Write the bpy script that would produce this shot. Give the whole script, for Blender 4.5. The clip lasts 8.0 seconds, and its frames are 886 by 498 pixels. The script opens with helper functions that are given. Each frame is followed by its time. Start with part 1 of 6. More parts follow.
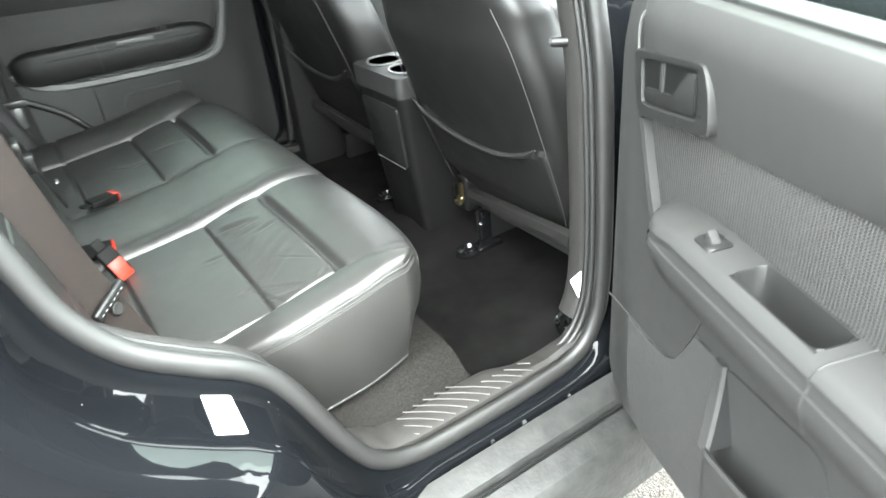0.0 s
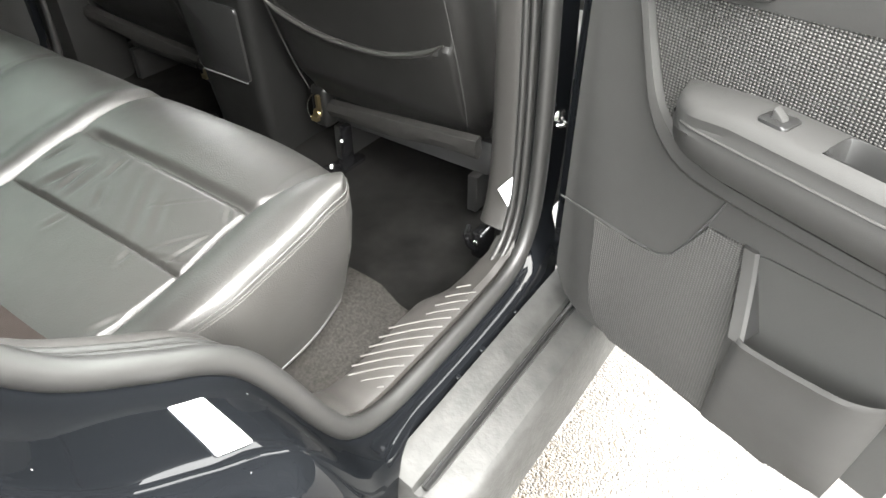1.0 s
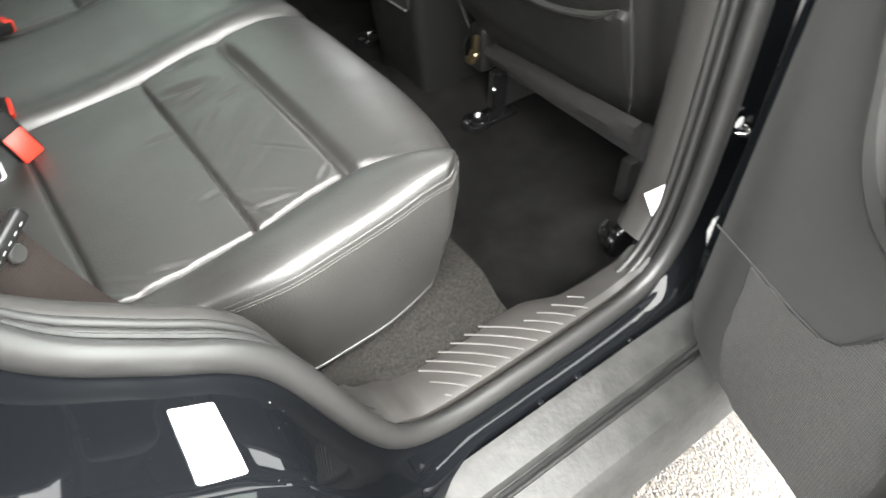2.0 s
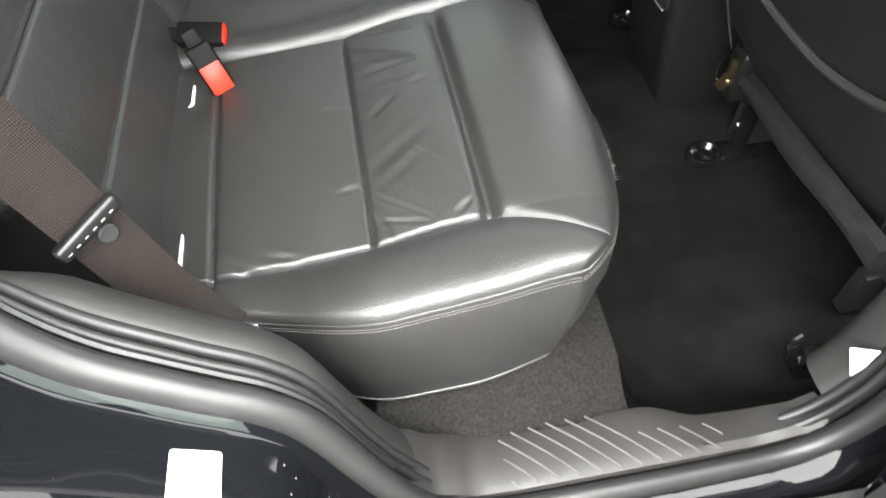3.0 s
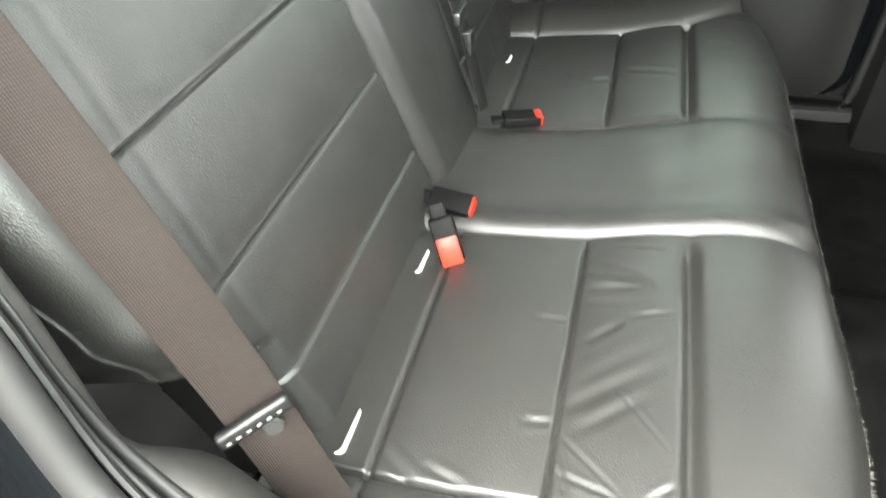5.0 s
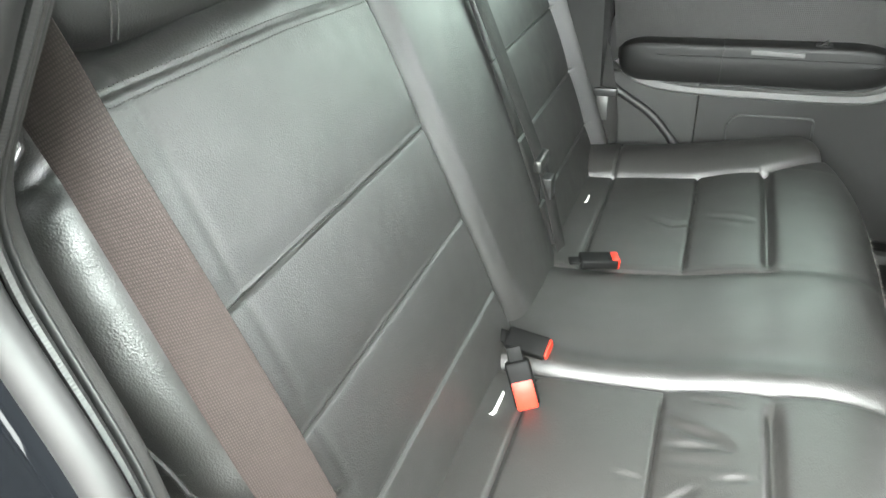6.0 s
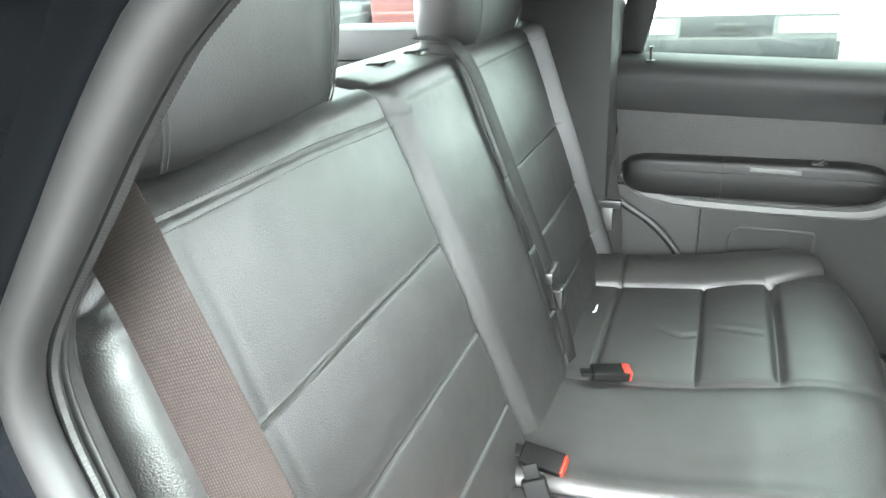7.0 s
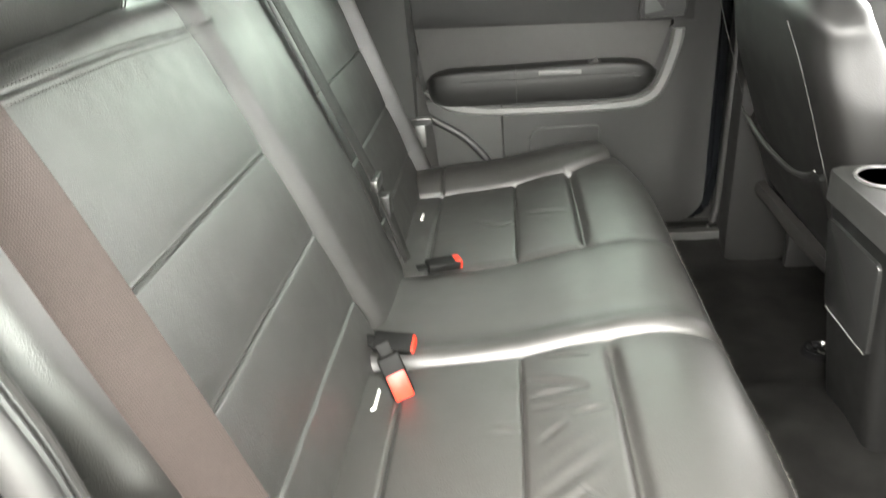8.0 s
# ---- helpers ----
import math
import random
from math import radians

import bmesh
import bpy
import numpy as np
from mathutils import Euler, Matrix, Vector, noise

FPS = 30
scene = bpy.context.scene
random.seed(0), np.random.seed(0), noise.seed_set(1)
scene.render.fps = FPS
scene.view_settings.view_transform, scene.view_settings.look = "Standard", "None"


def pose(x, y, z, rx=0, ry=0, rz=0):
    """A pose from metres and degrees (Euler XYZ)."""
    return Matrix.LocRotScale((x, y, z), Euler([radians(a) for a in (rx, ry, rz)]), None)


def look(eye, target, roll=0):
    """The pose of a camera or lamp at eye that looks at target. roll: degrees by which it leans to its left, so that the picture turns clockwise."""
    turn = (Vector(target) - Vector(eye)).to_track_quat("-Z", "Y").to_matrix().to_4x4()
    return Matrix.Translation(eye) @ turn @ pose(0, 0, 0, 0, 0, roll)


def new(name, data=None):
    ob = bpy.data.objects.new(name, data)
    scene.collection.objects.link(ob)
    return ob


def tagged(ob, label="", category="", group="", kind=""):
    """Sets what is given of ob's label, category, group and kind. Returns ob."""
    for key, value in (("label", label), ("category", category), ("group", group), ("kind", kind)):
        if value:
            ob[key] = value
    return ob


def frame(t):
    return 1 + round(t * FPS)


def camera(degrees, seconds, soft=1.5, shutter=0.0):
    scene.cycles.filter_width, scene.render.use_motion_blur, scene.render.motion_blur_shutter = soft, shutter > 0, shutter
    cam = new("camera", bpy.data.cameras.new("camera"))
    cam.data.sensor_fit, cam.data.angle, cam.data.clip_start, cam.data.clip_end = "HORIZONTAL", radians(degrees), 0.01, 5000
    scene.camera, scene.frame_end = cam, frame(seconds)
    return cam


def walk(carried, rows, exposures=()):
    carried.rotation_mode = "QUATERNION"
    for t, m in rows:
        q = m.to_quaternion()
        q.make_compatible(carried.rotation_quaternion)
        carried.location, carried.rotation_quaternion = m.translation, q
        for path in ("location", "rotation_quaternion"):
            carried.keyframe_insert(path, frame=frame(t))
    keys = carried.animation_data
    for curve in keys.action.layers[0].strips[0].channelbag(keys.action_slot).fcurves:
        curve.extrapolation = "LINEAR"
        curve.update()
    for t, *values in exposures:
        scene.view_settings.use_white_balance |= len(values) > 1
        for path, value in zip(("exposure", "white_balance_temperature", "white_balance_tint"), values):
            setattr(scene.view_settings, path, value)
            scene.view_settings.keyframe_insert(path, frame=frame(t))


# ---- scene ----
from mathutils.bvhtree import BVHTree

cam = camera(66.5, 8.0, shutter=0.3)
PATH = [
    (0, (0.001, -1.406, 1.223), (0.895, 0.064, 0.203), -5.8),
    (0.5, (-0.08, -1.22, 1.164), (1.067, -0.053, 0.015), -7.2),
    (1, (-0.099, -1.129, 1.155), (1.181, -0.235, -0.095), -0.0),
    (1.2, (-0.096, -1.109, 1.15), (1.19, -0.244, -0.113), 0.8),
    (2.3, (0.153, -1.055, 1.139), (0.753, 0.14, -0.348), 1.6),
    (2.5, (0.202, -1.037, 1.141), (0.658, 0.171, -0.386), 2.6),
    (3, (0.218, -0.961, 1.165), (0.431, 0.271, -0.396), -0.5),
    (3.5, (0.234, -0.886, 1.158), (0.38, 0.303, -0.443), 5.5),
    (4, (0.27, -0.847, 1.158), (0.148, 0.405, -0.397), 1.2),
    (4.5, (0.263, -0.833, 1.177), (-0.047, 0.48, -0.299), -1.7),
    (5, (0.24, -0.832, 1.196), (-0.206, 0.614, -0.113), -3.3),
    (5.2, (0.237, -0.832, 1.211), (-0.28, 0.653, -0.025), -3.8),
    (6.3, (0.218, -0.839, 1.256), (-0.484, 0.762, 0.284), -3.9),
    (6.5, (0.205, -0.842, 1.255), (-0.51, 0.81, 0.33), -3.7),
    (7, (0.211, -0.849, 1.282), (-0.515, 0.877, 0.48), -3.3),
    (7.5, (0.199, -0.831, 1.268), (-0.351, 0.951, 0.517), -7.6),
    (7.7, (0.208, -0.872, 1.242), (-0.148, 0.935, 0.452), -7.2),
    (8, (0.225, -0.938, 1.215), (0.0, 0.857, 0.287), -5.5),
]
EXPOSURES = [(0.0, 6.05, 6300, 2), (1.0, 5.97, 6700, 8), (2.5, 5.55, 6600, 8), (3.5, 5.5, 6600, 7), (4.5, 5.95, 6700, 4), (5.0, 6.28, 6700, 4), (6.5, 6.75, 6300, 4), (7.0, 6.9, 6250, 4), (7.5, 6.65, 6400, 7), (8.0, 6.6, 6950, 8)]
walk(cam, [(t, look(e, g, r)) for t, e, g, r in PATH], EXPOSURES)

# ---- light ----
SUN_EL, SUN_AZ = 55.0, 187.1
world = bpy.data.worlds.new("world")
scene.world = world
world.use_nodes = True
wn = world.node_tree
sky = wn.nodes.new("ShaderNodeTexSky")
sky.sky_type = "NISHITA"
sky.sun_disc = False
sky.sun_elevation, sky.sun_rotation = radians(SUN_EL), radians(SUN_AZ)
sky.dust_density, sky.ozone_density = 1.2, 1.0
veil = wn.nodes.new("ShaderNodeHueSaturation")      # overcast: the blue is nearly gone
veil.inputs["Saturation"].default_value = 0.12
wn.links.new(sky.outputs[0], veil.inputs["Color"])
cloud = wn.nodes.new("ShaderNodeMix")               # an even deck of cloud over the whole sky
cloud.data_type = "RGBA"
cloud.inputs["Factor"].default_value = 0.8
cloud.inputs["B"].default_value = (3.2, 3.24, 3.28, 1)
wn.links.new(veil.outputs[0], cloud.inputs["A"])
wn.links.new(cloud.outputs["Result"], wn.nodes["Background"].inputs[0])
wn.nodes["Background"].inputs[1].default_value = 0.15
sun = new("sun", bpy.data.lights.new("sun", "SUN"))
sun.data.energy, sun.data.angle, sun.data.color = 0.45, radians(80), (1.0, 0.97, 0.93)
sun.matrix_basis = look((-0.1, -0.8, 1.15), (0, 0, 0))

# ---- materials ----


def mat(name, color, rough=0.5, metal=0.0, spec=0.5, var=0.15, scale=18.0, bump=0.0, bscale=400.0, coat=0.0, bdist=0.001, weave=0.0, tint2=None):
    """A surface with blotches at two sizes, fine relief and uneven gloss."""
    m = bpy.data.materials.new(name)
    m.use_nodes = True
    nt = m.node_tree
    b = nt.nodes["Principled BSDF"]
    tc = nt.nodes.new("ShaderNodeTexCoord")
    n1 = nt.nodes.new("ShaderNodeTexNoise")
    n1.inputs["Scale"].default_value, n1.inputs["Detail"].default_value = scale, 6.0
    nt.links.new(tc.outputs["Object"], n1.inputs["Vector"])
    ramp = nt.nodes.new("ShaderNodeMix")
    ramp.data_type = "RGBA"
    lo = [c * (1 - var) for c in color]
    hi = [min(1, c * (1 + var)) for c in (tint2 or color)]
    ramp.inputs["A"].default_value, ramp.inputs["B"].default_value = (*lo, 1), (*hi, 1)
    nt.links.new(n1.outputs["Fac"], ramp.inputs["Factor"])
    nt.links.new(ramp.outputs["Result"], b.inputs["Base Color"])
    b.inputs["Metallic"].default_value = metal
    b.inputs["Specular IOR Level"].default_value = spec
    rr = nt.nodes.new("ShaderNodeMapRange")
    rr.inputs["To Min"].default_value, rr.inputs["To Max"].default_value = max(0.02, rough * 0.85), min(1, rough * 1.15)
    n2 = nt.nodes.new("ShaderNodeTexNoise")
    n2.inputs["Scale"].default_value, n2.inputs["Detail"].default_value = scale * 2.7, 4.0
    nt.links.new(tc.outputs["Object"], n2.inputs["Vector"])
    nt.links.new(n2.outputs["Fac"], rr.inputs["Value"])
    nt.links.new(rr.outputs["Result"], b.inputs["Roughness"])
    if coat:
        b.inputs["Coat Weight"].default_value, b.inputs["Coat Roughness"].default_value = coat, 0.03
    if bump:
        n3 = nt.nodes.new("ShaderNodeTexVoronoi" if weave == 0 else "ShaderNodeTexNoise")
        n3.inputs["Scale"].default_value = bscale
        nt.links.new(tc.outputs["Object"], n3.inputs["Vector"])
        bp = nt.nodes.new("ShaderNodeBump")
        bp.inputs["Strength"].default_value, bp.inputs["Distance"].default_value = bump, bdist
        nt.links.new(n3.outputs[0], bp.inputs["Height"])
        nt.links.new(bp.outputs[0], b.inputs["Normal"])
    return m


def weave_mat(name, color, rough, fu, fv, axes, depth=0.6, dist=0.0015, gaps=0.0, along="Object"):
    """Woven cloth: two crossing waves, along two of the thing's own axes."""
    m = mat(name, color, rough, var=0.12, scale=60)
    nt = m.node_tree
    b = nt.nodes["Principled BSDF"]
    tc = nt.nodes.new("ShaderNodeTexCoord")
    waves = []
    for ax, f in zip(axes, (fu, fv)):
        w = nt.nodes.new("ShaderNodeTexWave")
        w.wave_type, w.bands_direction = "BANDS", ax
        w.inputs["Scale"].default_value = f / 20.0 * 6.2832
        w.inputs["Distortion"].default_value = 0.0
        nt.links.new(tc.outputs[along], w.inputs["Vector"])
        waves.append(w)
    mul = nt.nodes.new("ShaderNodeMath")
    mul.operation = "MULTIPLY"
    nt.links.new(waves[0].outputs["Fac"], mul.inputs[0])
    nt.links.new(waves[1].outputs["Fac"], mul.inputs[1])
    if gaps:
        # the dark backing shows between the threads
        src = b.inputs["Base Color"].links[0].from_socket
        mx = nt.nodes.new("ShaderNodeMix")
        mx.data_type, mx.blend_type = "RGBA", "MULTIPLY"
        mx.inputs["Factor"].default_value = gaps
        inv = nt.nodes.new("ShaderNodeMath")
        inv.operation, inv.use_clamp = "MULTIPLY_ADD", True
        inv.inputs[1].default_value, inv.inputs[2].default_value = 2.8, -0.12
        nt.links.new(mul.outputs[0], inv.inputs[0])
        nt.links.new(src, mx.inputs["A"])
        nt.links.new(inv.outputs[0], mx.inputs["B"])
        nt.links.new(mx.outputs["Result"], b.inputs["Base Color"])
    bp = nt.nodes.new("ShaderNodeBump")
    bp.inputs["Strength"].default_value, bp.inputs["Distance"].default_value = depth, dist
    nt.links.new(mul.outputs[0], bp.inputs["Height"])
    nt.links.new(bp.outputs[0], b.inputs["Normal"])
    return m



def leather(name, color, rough, spec):
    """Black hide: pebble grain at two sizes, worn patches that are duller and rub marks that are shinier."""
    m = mat(name, color, rough, spec=spec, var=0.2, scale=9)
    nt = m.node_tree
    b = nt.nodes["Principled BSDF"]
    tc = nt.nodes.new("ShaderNodeTexCoord")
    fine = nt.nodes.new("ShaderNodeTexVoronoi")
    fine.inputs["Scale"].default_value = 620
    coarse = nt.nodes.new("ShaderNodeTexNoise")
    coarse.inputs["Scale"].default_value, coarse.inputs["Detail"].default_value = 420, 3.0
    patch = nt.nodes.new("ShaderNodeTexNoise")
    patch.inputs["Scale"].default_value, patch.inputs["Detail"].default_value = 13, 4.0
    for n in (fine, coarse, patch):
        nt.links.new(tc.outputs["Object"], n.inputs["Vector"])
    amount = nt.nodes.new("ShaderNodeMapRange")
    amount.inputs["From Min"].default_value, amount.inputs["From Max"].default_value = 0.35, 0.65
    amount.inputs["To Min"].default_value, amount.inputs["To Max"].default_value = 0.25, 0.75
    nt.links.new(patch.outputs["Fac"], amount.inputs["Value"])
    b1, b2 = nt.nodes.new("ShaderNodeBump"), nt.nodes.new("ShaderNodeBump")
    b1.inputs["Distance"].default_value, b2.inputs["Distance"].default_value = 0.0005, 0.0012
    b2.inputs["Strength"].default_value = 0.035
    nt.links.new(amount.outputs["Result"], b1.inputs["Strength"])
    nt.links.new(fine.outputs["Distance"], b1.inputs["Height"])
    nt.links.new(coarse.outputs["Fac"], b2.inputs["Height"])
    nt.links.new(b2.outputs[0], b1.inputs["Normal"])
    nt.links.new(b1.outputs[0], b.inputs["Normal"])
    return m


LEATHER = leather("black_leather", (0.0112, 0.0105, 0.0097), 0.48, 0.9)
SEATBACK = leather("black_vinyl_back", (0.0075, 0.0073, 0.0070), 0.46, 0.5)
LEATHER_WORN = leather("worn_leather", (0.018, 0.0175, 0.0165), 0.36, 0.7)
STITCH_DK = mat("dark_thread", (0.03, 0.03, 0.029), 0.6)
STITCH = mat("stitch_thread", (0.05, 0.048, 0.045), 0.6)
PLASTIC = mat("grained_plastic", (0.0235, 0.0232, 0.0226), 0.62, spec=0.2, var=0.08, scale=12, bump=0.25, bscale=900, bdist=0.0004)
TRIM = mat("brown_grey_trim_plastic", (0.0185, 0.0174, 0.0164), 0.58, spec=0.4, var=0.1, scale=12, bump=0.25, bscale=900, bdist=0.0004)
SILLPLATE = mat("satin_sill_plastic", (0.023, 0.0215, 0.0203), 0.43, spec=0.5, var=0.15, scale=14, bump=0.2, bscale=900, bdist=0.0004)
CONSOLE = mat("black_grained_plastic", (0.006, 0.006, 0.0059), 0.5, spec=0.2, var=0.1, scale=12, bump=0.25, bscale=900, bdist=0.0004)
PLASTIC_INT = mat("charcoal_plastic", (0.022, 0.022, 0.0213), 0.55, spec=0.25, var=0.1, scale=12, bump=0.25, bscale=900, bdist=0.0004)
# the door plastic again, with the far side's shade put in its colour
FARDOOR_SHADED = mat("shaded_far_door_plastic", (0.0158, 0.0158, 0.0155), 0.55, spec=0.33, var=0.08, scale=12, bump=0.25, bscale=900, bdist=0.0004)
STEEL_DK = mat("dull_belt_steel", (0.12, 0.12, 0.117), 0.42, metal=1.0)
PLASTIC_DARK = mat("black_plastic", (0.012, 0.012, 0.012), 0.34, var=0.1, bump=0.1, bscale=900, bdist=0.0003)
SATIN = mat("satin_grey_plastic", (0.10, 0.10, 0.098), 0.36, var=0.06)
GREYTRIM = mat("pale_grey_trim", (0.034, 0.036, 0.035), 0.6, var=0.06, bump=0.15, bscale=900, bdist=0.0004)
RUBBER = mat("rubber_weatherstrip", (0.0118, 0.0116, 0.0113), 0.47, spec=0.55, var=0.15, scale=40, bump=0.1, bscale=1500, bdist=0.0003)
PAINT = mat("black_car_paint", (0.0035, 0.0039, 0.0046), 0.45, spec=0.0, var=0.1, scale=6, coat=0.36)
CLAD = mat("grey_painted_cladding", (0.0200, 0.0200, 0.0192), 0.5, spec=0.25, var=0.75, scale=38, bump=0.35, bscale=130, bdist=0.002, weave=1)
CARPET = mat("charcoal_carpet", (0.0118, 0.0115, 0.0111), 0.95, spec=0.1, var=1.0, scale=14, bump=0.8, bscale=1100, bdist=0.0016, weave=1)
SKIRT = mat("grey_seat_cloth", (0.016, 0.0155, 0.0147), 0.95, spec=0.1, var=0.4, scale=60, bump=0.8, bscale=500, bdist=0.003, weave=1)
CARPET_LT = mat("grey_carpet", (0.027, 0.0252, 0.0235), 0.95, spec=0.1, var=0.9, scale=240, bump=0.8, bscale=1000, bdist=0.0018, weave=1)
BELT = weave_mat("belt_webbing", (0.0195, 0.0143, 0.0126), 0.7, 540, 400, ("X", "Y"), 0.45, 0.0006, 0.6, "UV")
BELT_DK = weave_mat("dark_belt_webbing", (0.020, 0.0192, 0.0184), 0.6, 680, 430, ("X", "Y"), 0.4, 0.0005, 0.45, "UV")
MESH = weave_mat("woven_door_cloth", (0.060, 0.058, 0.055), 0.75, 265, 310, ("Y", "Z"), 0.8, 0.0016, 1.0)
MESH_LOW = weave_mat("woven_speaker_cloth", (0.040, 0.0387, 0.0368), 0.8, 290, 330, ("Y", "Z"), 0.7, 0.0015, 0.9)
# the door cloth again, darkened for the shade on the far side
MESH_FAR_SHADED = weave_mat("shaded_woven_far_cloth", (0.034, 0.033, 0.0315), 0.6, 290, 270, ("X", "Z"), 0.6, 0.001, 0.3)
for webbing in (BELT, BELT_DK):
    webbing.node_tree.nodes["Principled BSDF"].inputs["Specular IOR Level"].default_value = 0.2
RED = mat("red_button_plastic", (0.42, 0.022, 0.010), 0.42, spec=0.3)
CHROME = mat("bright_steel", (0.6, 0.6, 0.58), 0.2, metal=1.0)
BRASS = mat("brassy_latch_steel", (0.45, 0.36, 0.2), 0.35, metal=1.0)
WHITE = mat("white_label_paper", (0.8, 0.81, 0.82), 0.5, var=0.02)
WHITEPL = mat("white_plastic", (0.75, 0.75, 0.72), 0.4, var=0.03)
JET = mat("jet_black_plastic", (0.006, 0.006, 0.006), 0.38, spec=0.35, var=0.1)
BUCKLE = mat("black_buckle_plastic", (0.004, 0.004, 0.004), 0.6, spec=0.12, var=0.2, bump=0.2, bscale=900, bdist=0.0003)
# for the added wall that holds back low sky on the near side
SHADEWALL = mat("dark_shade_wall", (0.045, 0.043, 0.040), 0.8, var=0.4, scale=2, bump=0.4, bscale=60, bdist=0.004)
GLOSSBLACK = mat("gloss_black_steel", (0.005, 0.005, 0.0055), 0.15, spec=0.6, var=0.1)
BEZEL = mat("dark_bezel_plastic", (0.0095, 0.0095, 0.0093), 0.5, spec=0.35, var=0.1, bump=0.2, bscale=900, bdist=0.0003)
BLACKINK = mat("black_ink", (0.02, 0.02, 0.02), 0.6)
FRINGE = mat("frayed_leather_edge", (0.09, 0.087, 0.081), 0.95, spec=0.1)
HEADLINER = mat("grey_headliner", (0.42, 0.427, 0.41), 0.9, bump=0.3, bscale=900)
TRUCKWHITE = mat("white_truck_paint", (0.7, 0.71, 0.72), 0.3, coat=0.6, var=0.03)
REDPAINT = mat("red_car_paint", (0.055, 0.003, 0.003), 0.5, coat=0.0, var=0.05)
TYRE = mat("tyre_rubber", (0.02, 0.02, 0.02), 0.8, bump=0.3, bscale=200)


def glass_mat(name, color, gloss=0.06):
    """A thin tinted pane: clear through, with a faint mirror on its face."""
    m = bpy.data.materials.new(name)
    m.use_nodes = True
    nt = m.node_tree
    nt.nodes.remove(nt.nodes["Principled BSDF"])
    clear, shine, mix = nt.nodes.new("ShaderNodeBsdfTransparent"), nt.nodes.new("ShaderNodeBsdfGlossy"), nt.nodes.new("ShaderNodeMixShader")
    clear.inputs["Color"].default_value = (*color, 1)
    shine.inputs["Roughness"].default_value = 0.0
    mix.inputs["Fac"].default_value = gloss
    nt.links.new(clear.outputs[0], mix.inputs[1])
    nt.links.new(shine.outputs[0], mix.inputs[2])
    nt.links.new(mix.outputs[0], nt.nodes["Material Output"].inputs["Surface"])
    return m


WATER = mat("water_drop", (0.006, 0.006, 0.007), 0.03, spec=0.5)
GLASS_TINT = glass_mat("pale_green_glass", (0.50, 0.55, 0.52))
GLASS = glass_mat("green_tinted_glass", (0.90, 0.96, 0.92))


def ground_mat():
    """Wet exposed-aggregate concrete: pebbles of several browns in a sandy bed."""
    m = mat("wet_aggregate", (0.3, 0.26, 0.2), 0.35, var=0.3, scale=3, coat=0.2)
    nt = m.node_tree
    b = nt.nodes["Principled BSDF"]
    tc = nt.nodes.new("ShaderNodeTexCoord")
    v = nt.nodes.new("ShaderNodeTexVoronoi")
    v.inputs["Scale"].default_value = 210
    nt.links.new(tc.outputs["Object"], v.inputs["Vector"])
    sep = nt.nodes.new("ShaderNodeSeparateColor")
    nt.links.new(v.outputs["Color"], sep.inputs[0])
    cr = nt.nodes.new("ShaderNodeValToRGB")
    e = cr.color_ramp.elements
    e[0].color, e[1].color = (0.0063, 0.0048, 0.0031, 1), (0.044, 0.0345, 0.0235, 1)
    k = e.new(0.45)
    k.color = (0.018, 0.0135, 0.0087, 1)
    nt.links.new(sep.outputs[0], cr.inputs[0])
    nt.links.new(cr.outputs[0], b.inputs["Base Color"])
    bp = nt.nodes.new("ShaderNodeBump")
    bp.inputs["Strength"].default_value, bp.inputs["Distance"].default_value = 0.7, 0.004
    bp.invert = True
    nt.links.new(v.outputs["Distance"], bp.inputs["Height"])
    nt.links.new(bp.outputs[0], b.inputs["Normal"])
    return m


AGGREGATE = ground_mat()

# ---- mesh helpers ----


def part(name, bm, material, parent=None, label="", smooth=True):
    """Links a bmesh as one mesh object under a thing or a part."""
    bmesh.ops.recalc_face_normals(bm, faces=bm.faces[:])
    me = bpy.data.meshes.new(name)
    bm.to_mesh(me)
    bm.free()
    me.materials.append(material)
    if smooth:
        me.polygons.foreach_set("use_smooth", [p.loop_total < 7 for p in me.polygons])
        me.set_sharp_from_angle(angle=radians(38))
    ob = new(name, me)
    if parent is not None:
        ob.parent = parent
    if label:
        ob["label"] = label
    return ob


def thing(name, label, category, group="", kind="", at=(0, 0, 0)):
    ob = new(name)
    ob.location = at
    ob.empty_display_size = 0.05
    return tagged(ob, label, category, group, kind)


def spline(pts, n):
    """A smooth line through the points, at n even steps."""
    p = [Vector(q) for q in pts]
    p = [p[0] * 2 - p[1]] + p + [p[-1] * 2 - p[-2]]
    dense = []
    for i in range(1, len(p) - 2):
        for k in range(24):
            t = k / 24
            a, b, c, d = p[i - 1], p[i], p[i + 1], p[i + 2]
            dense.append(0.5 * ((2 * b) + (c - a) * t + (2 * a - 5 * b + 4 * c - d) * t * t + (3 * b - a - 3 * c + d) * t ** 3))
    dense.append(p[-2])
    run = [0.0]
    for a, b in zip(dense, dense[1:]):
        run.append(run[-1] + (b - a).length)
    out, j = [], 0
    for i in range(n):
        s = run[-1] * i / (n - 1)
        while j < len(run) - 2 and run[j + 1] < s:
            j += 1
        f = (s - run[j]) / max(1e-9, run[j + 1] - run[j])
        out.append(dense[j].lerp(dense[j + 1], min(1, max(0, f))))
    return out


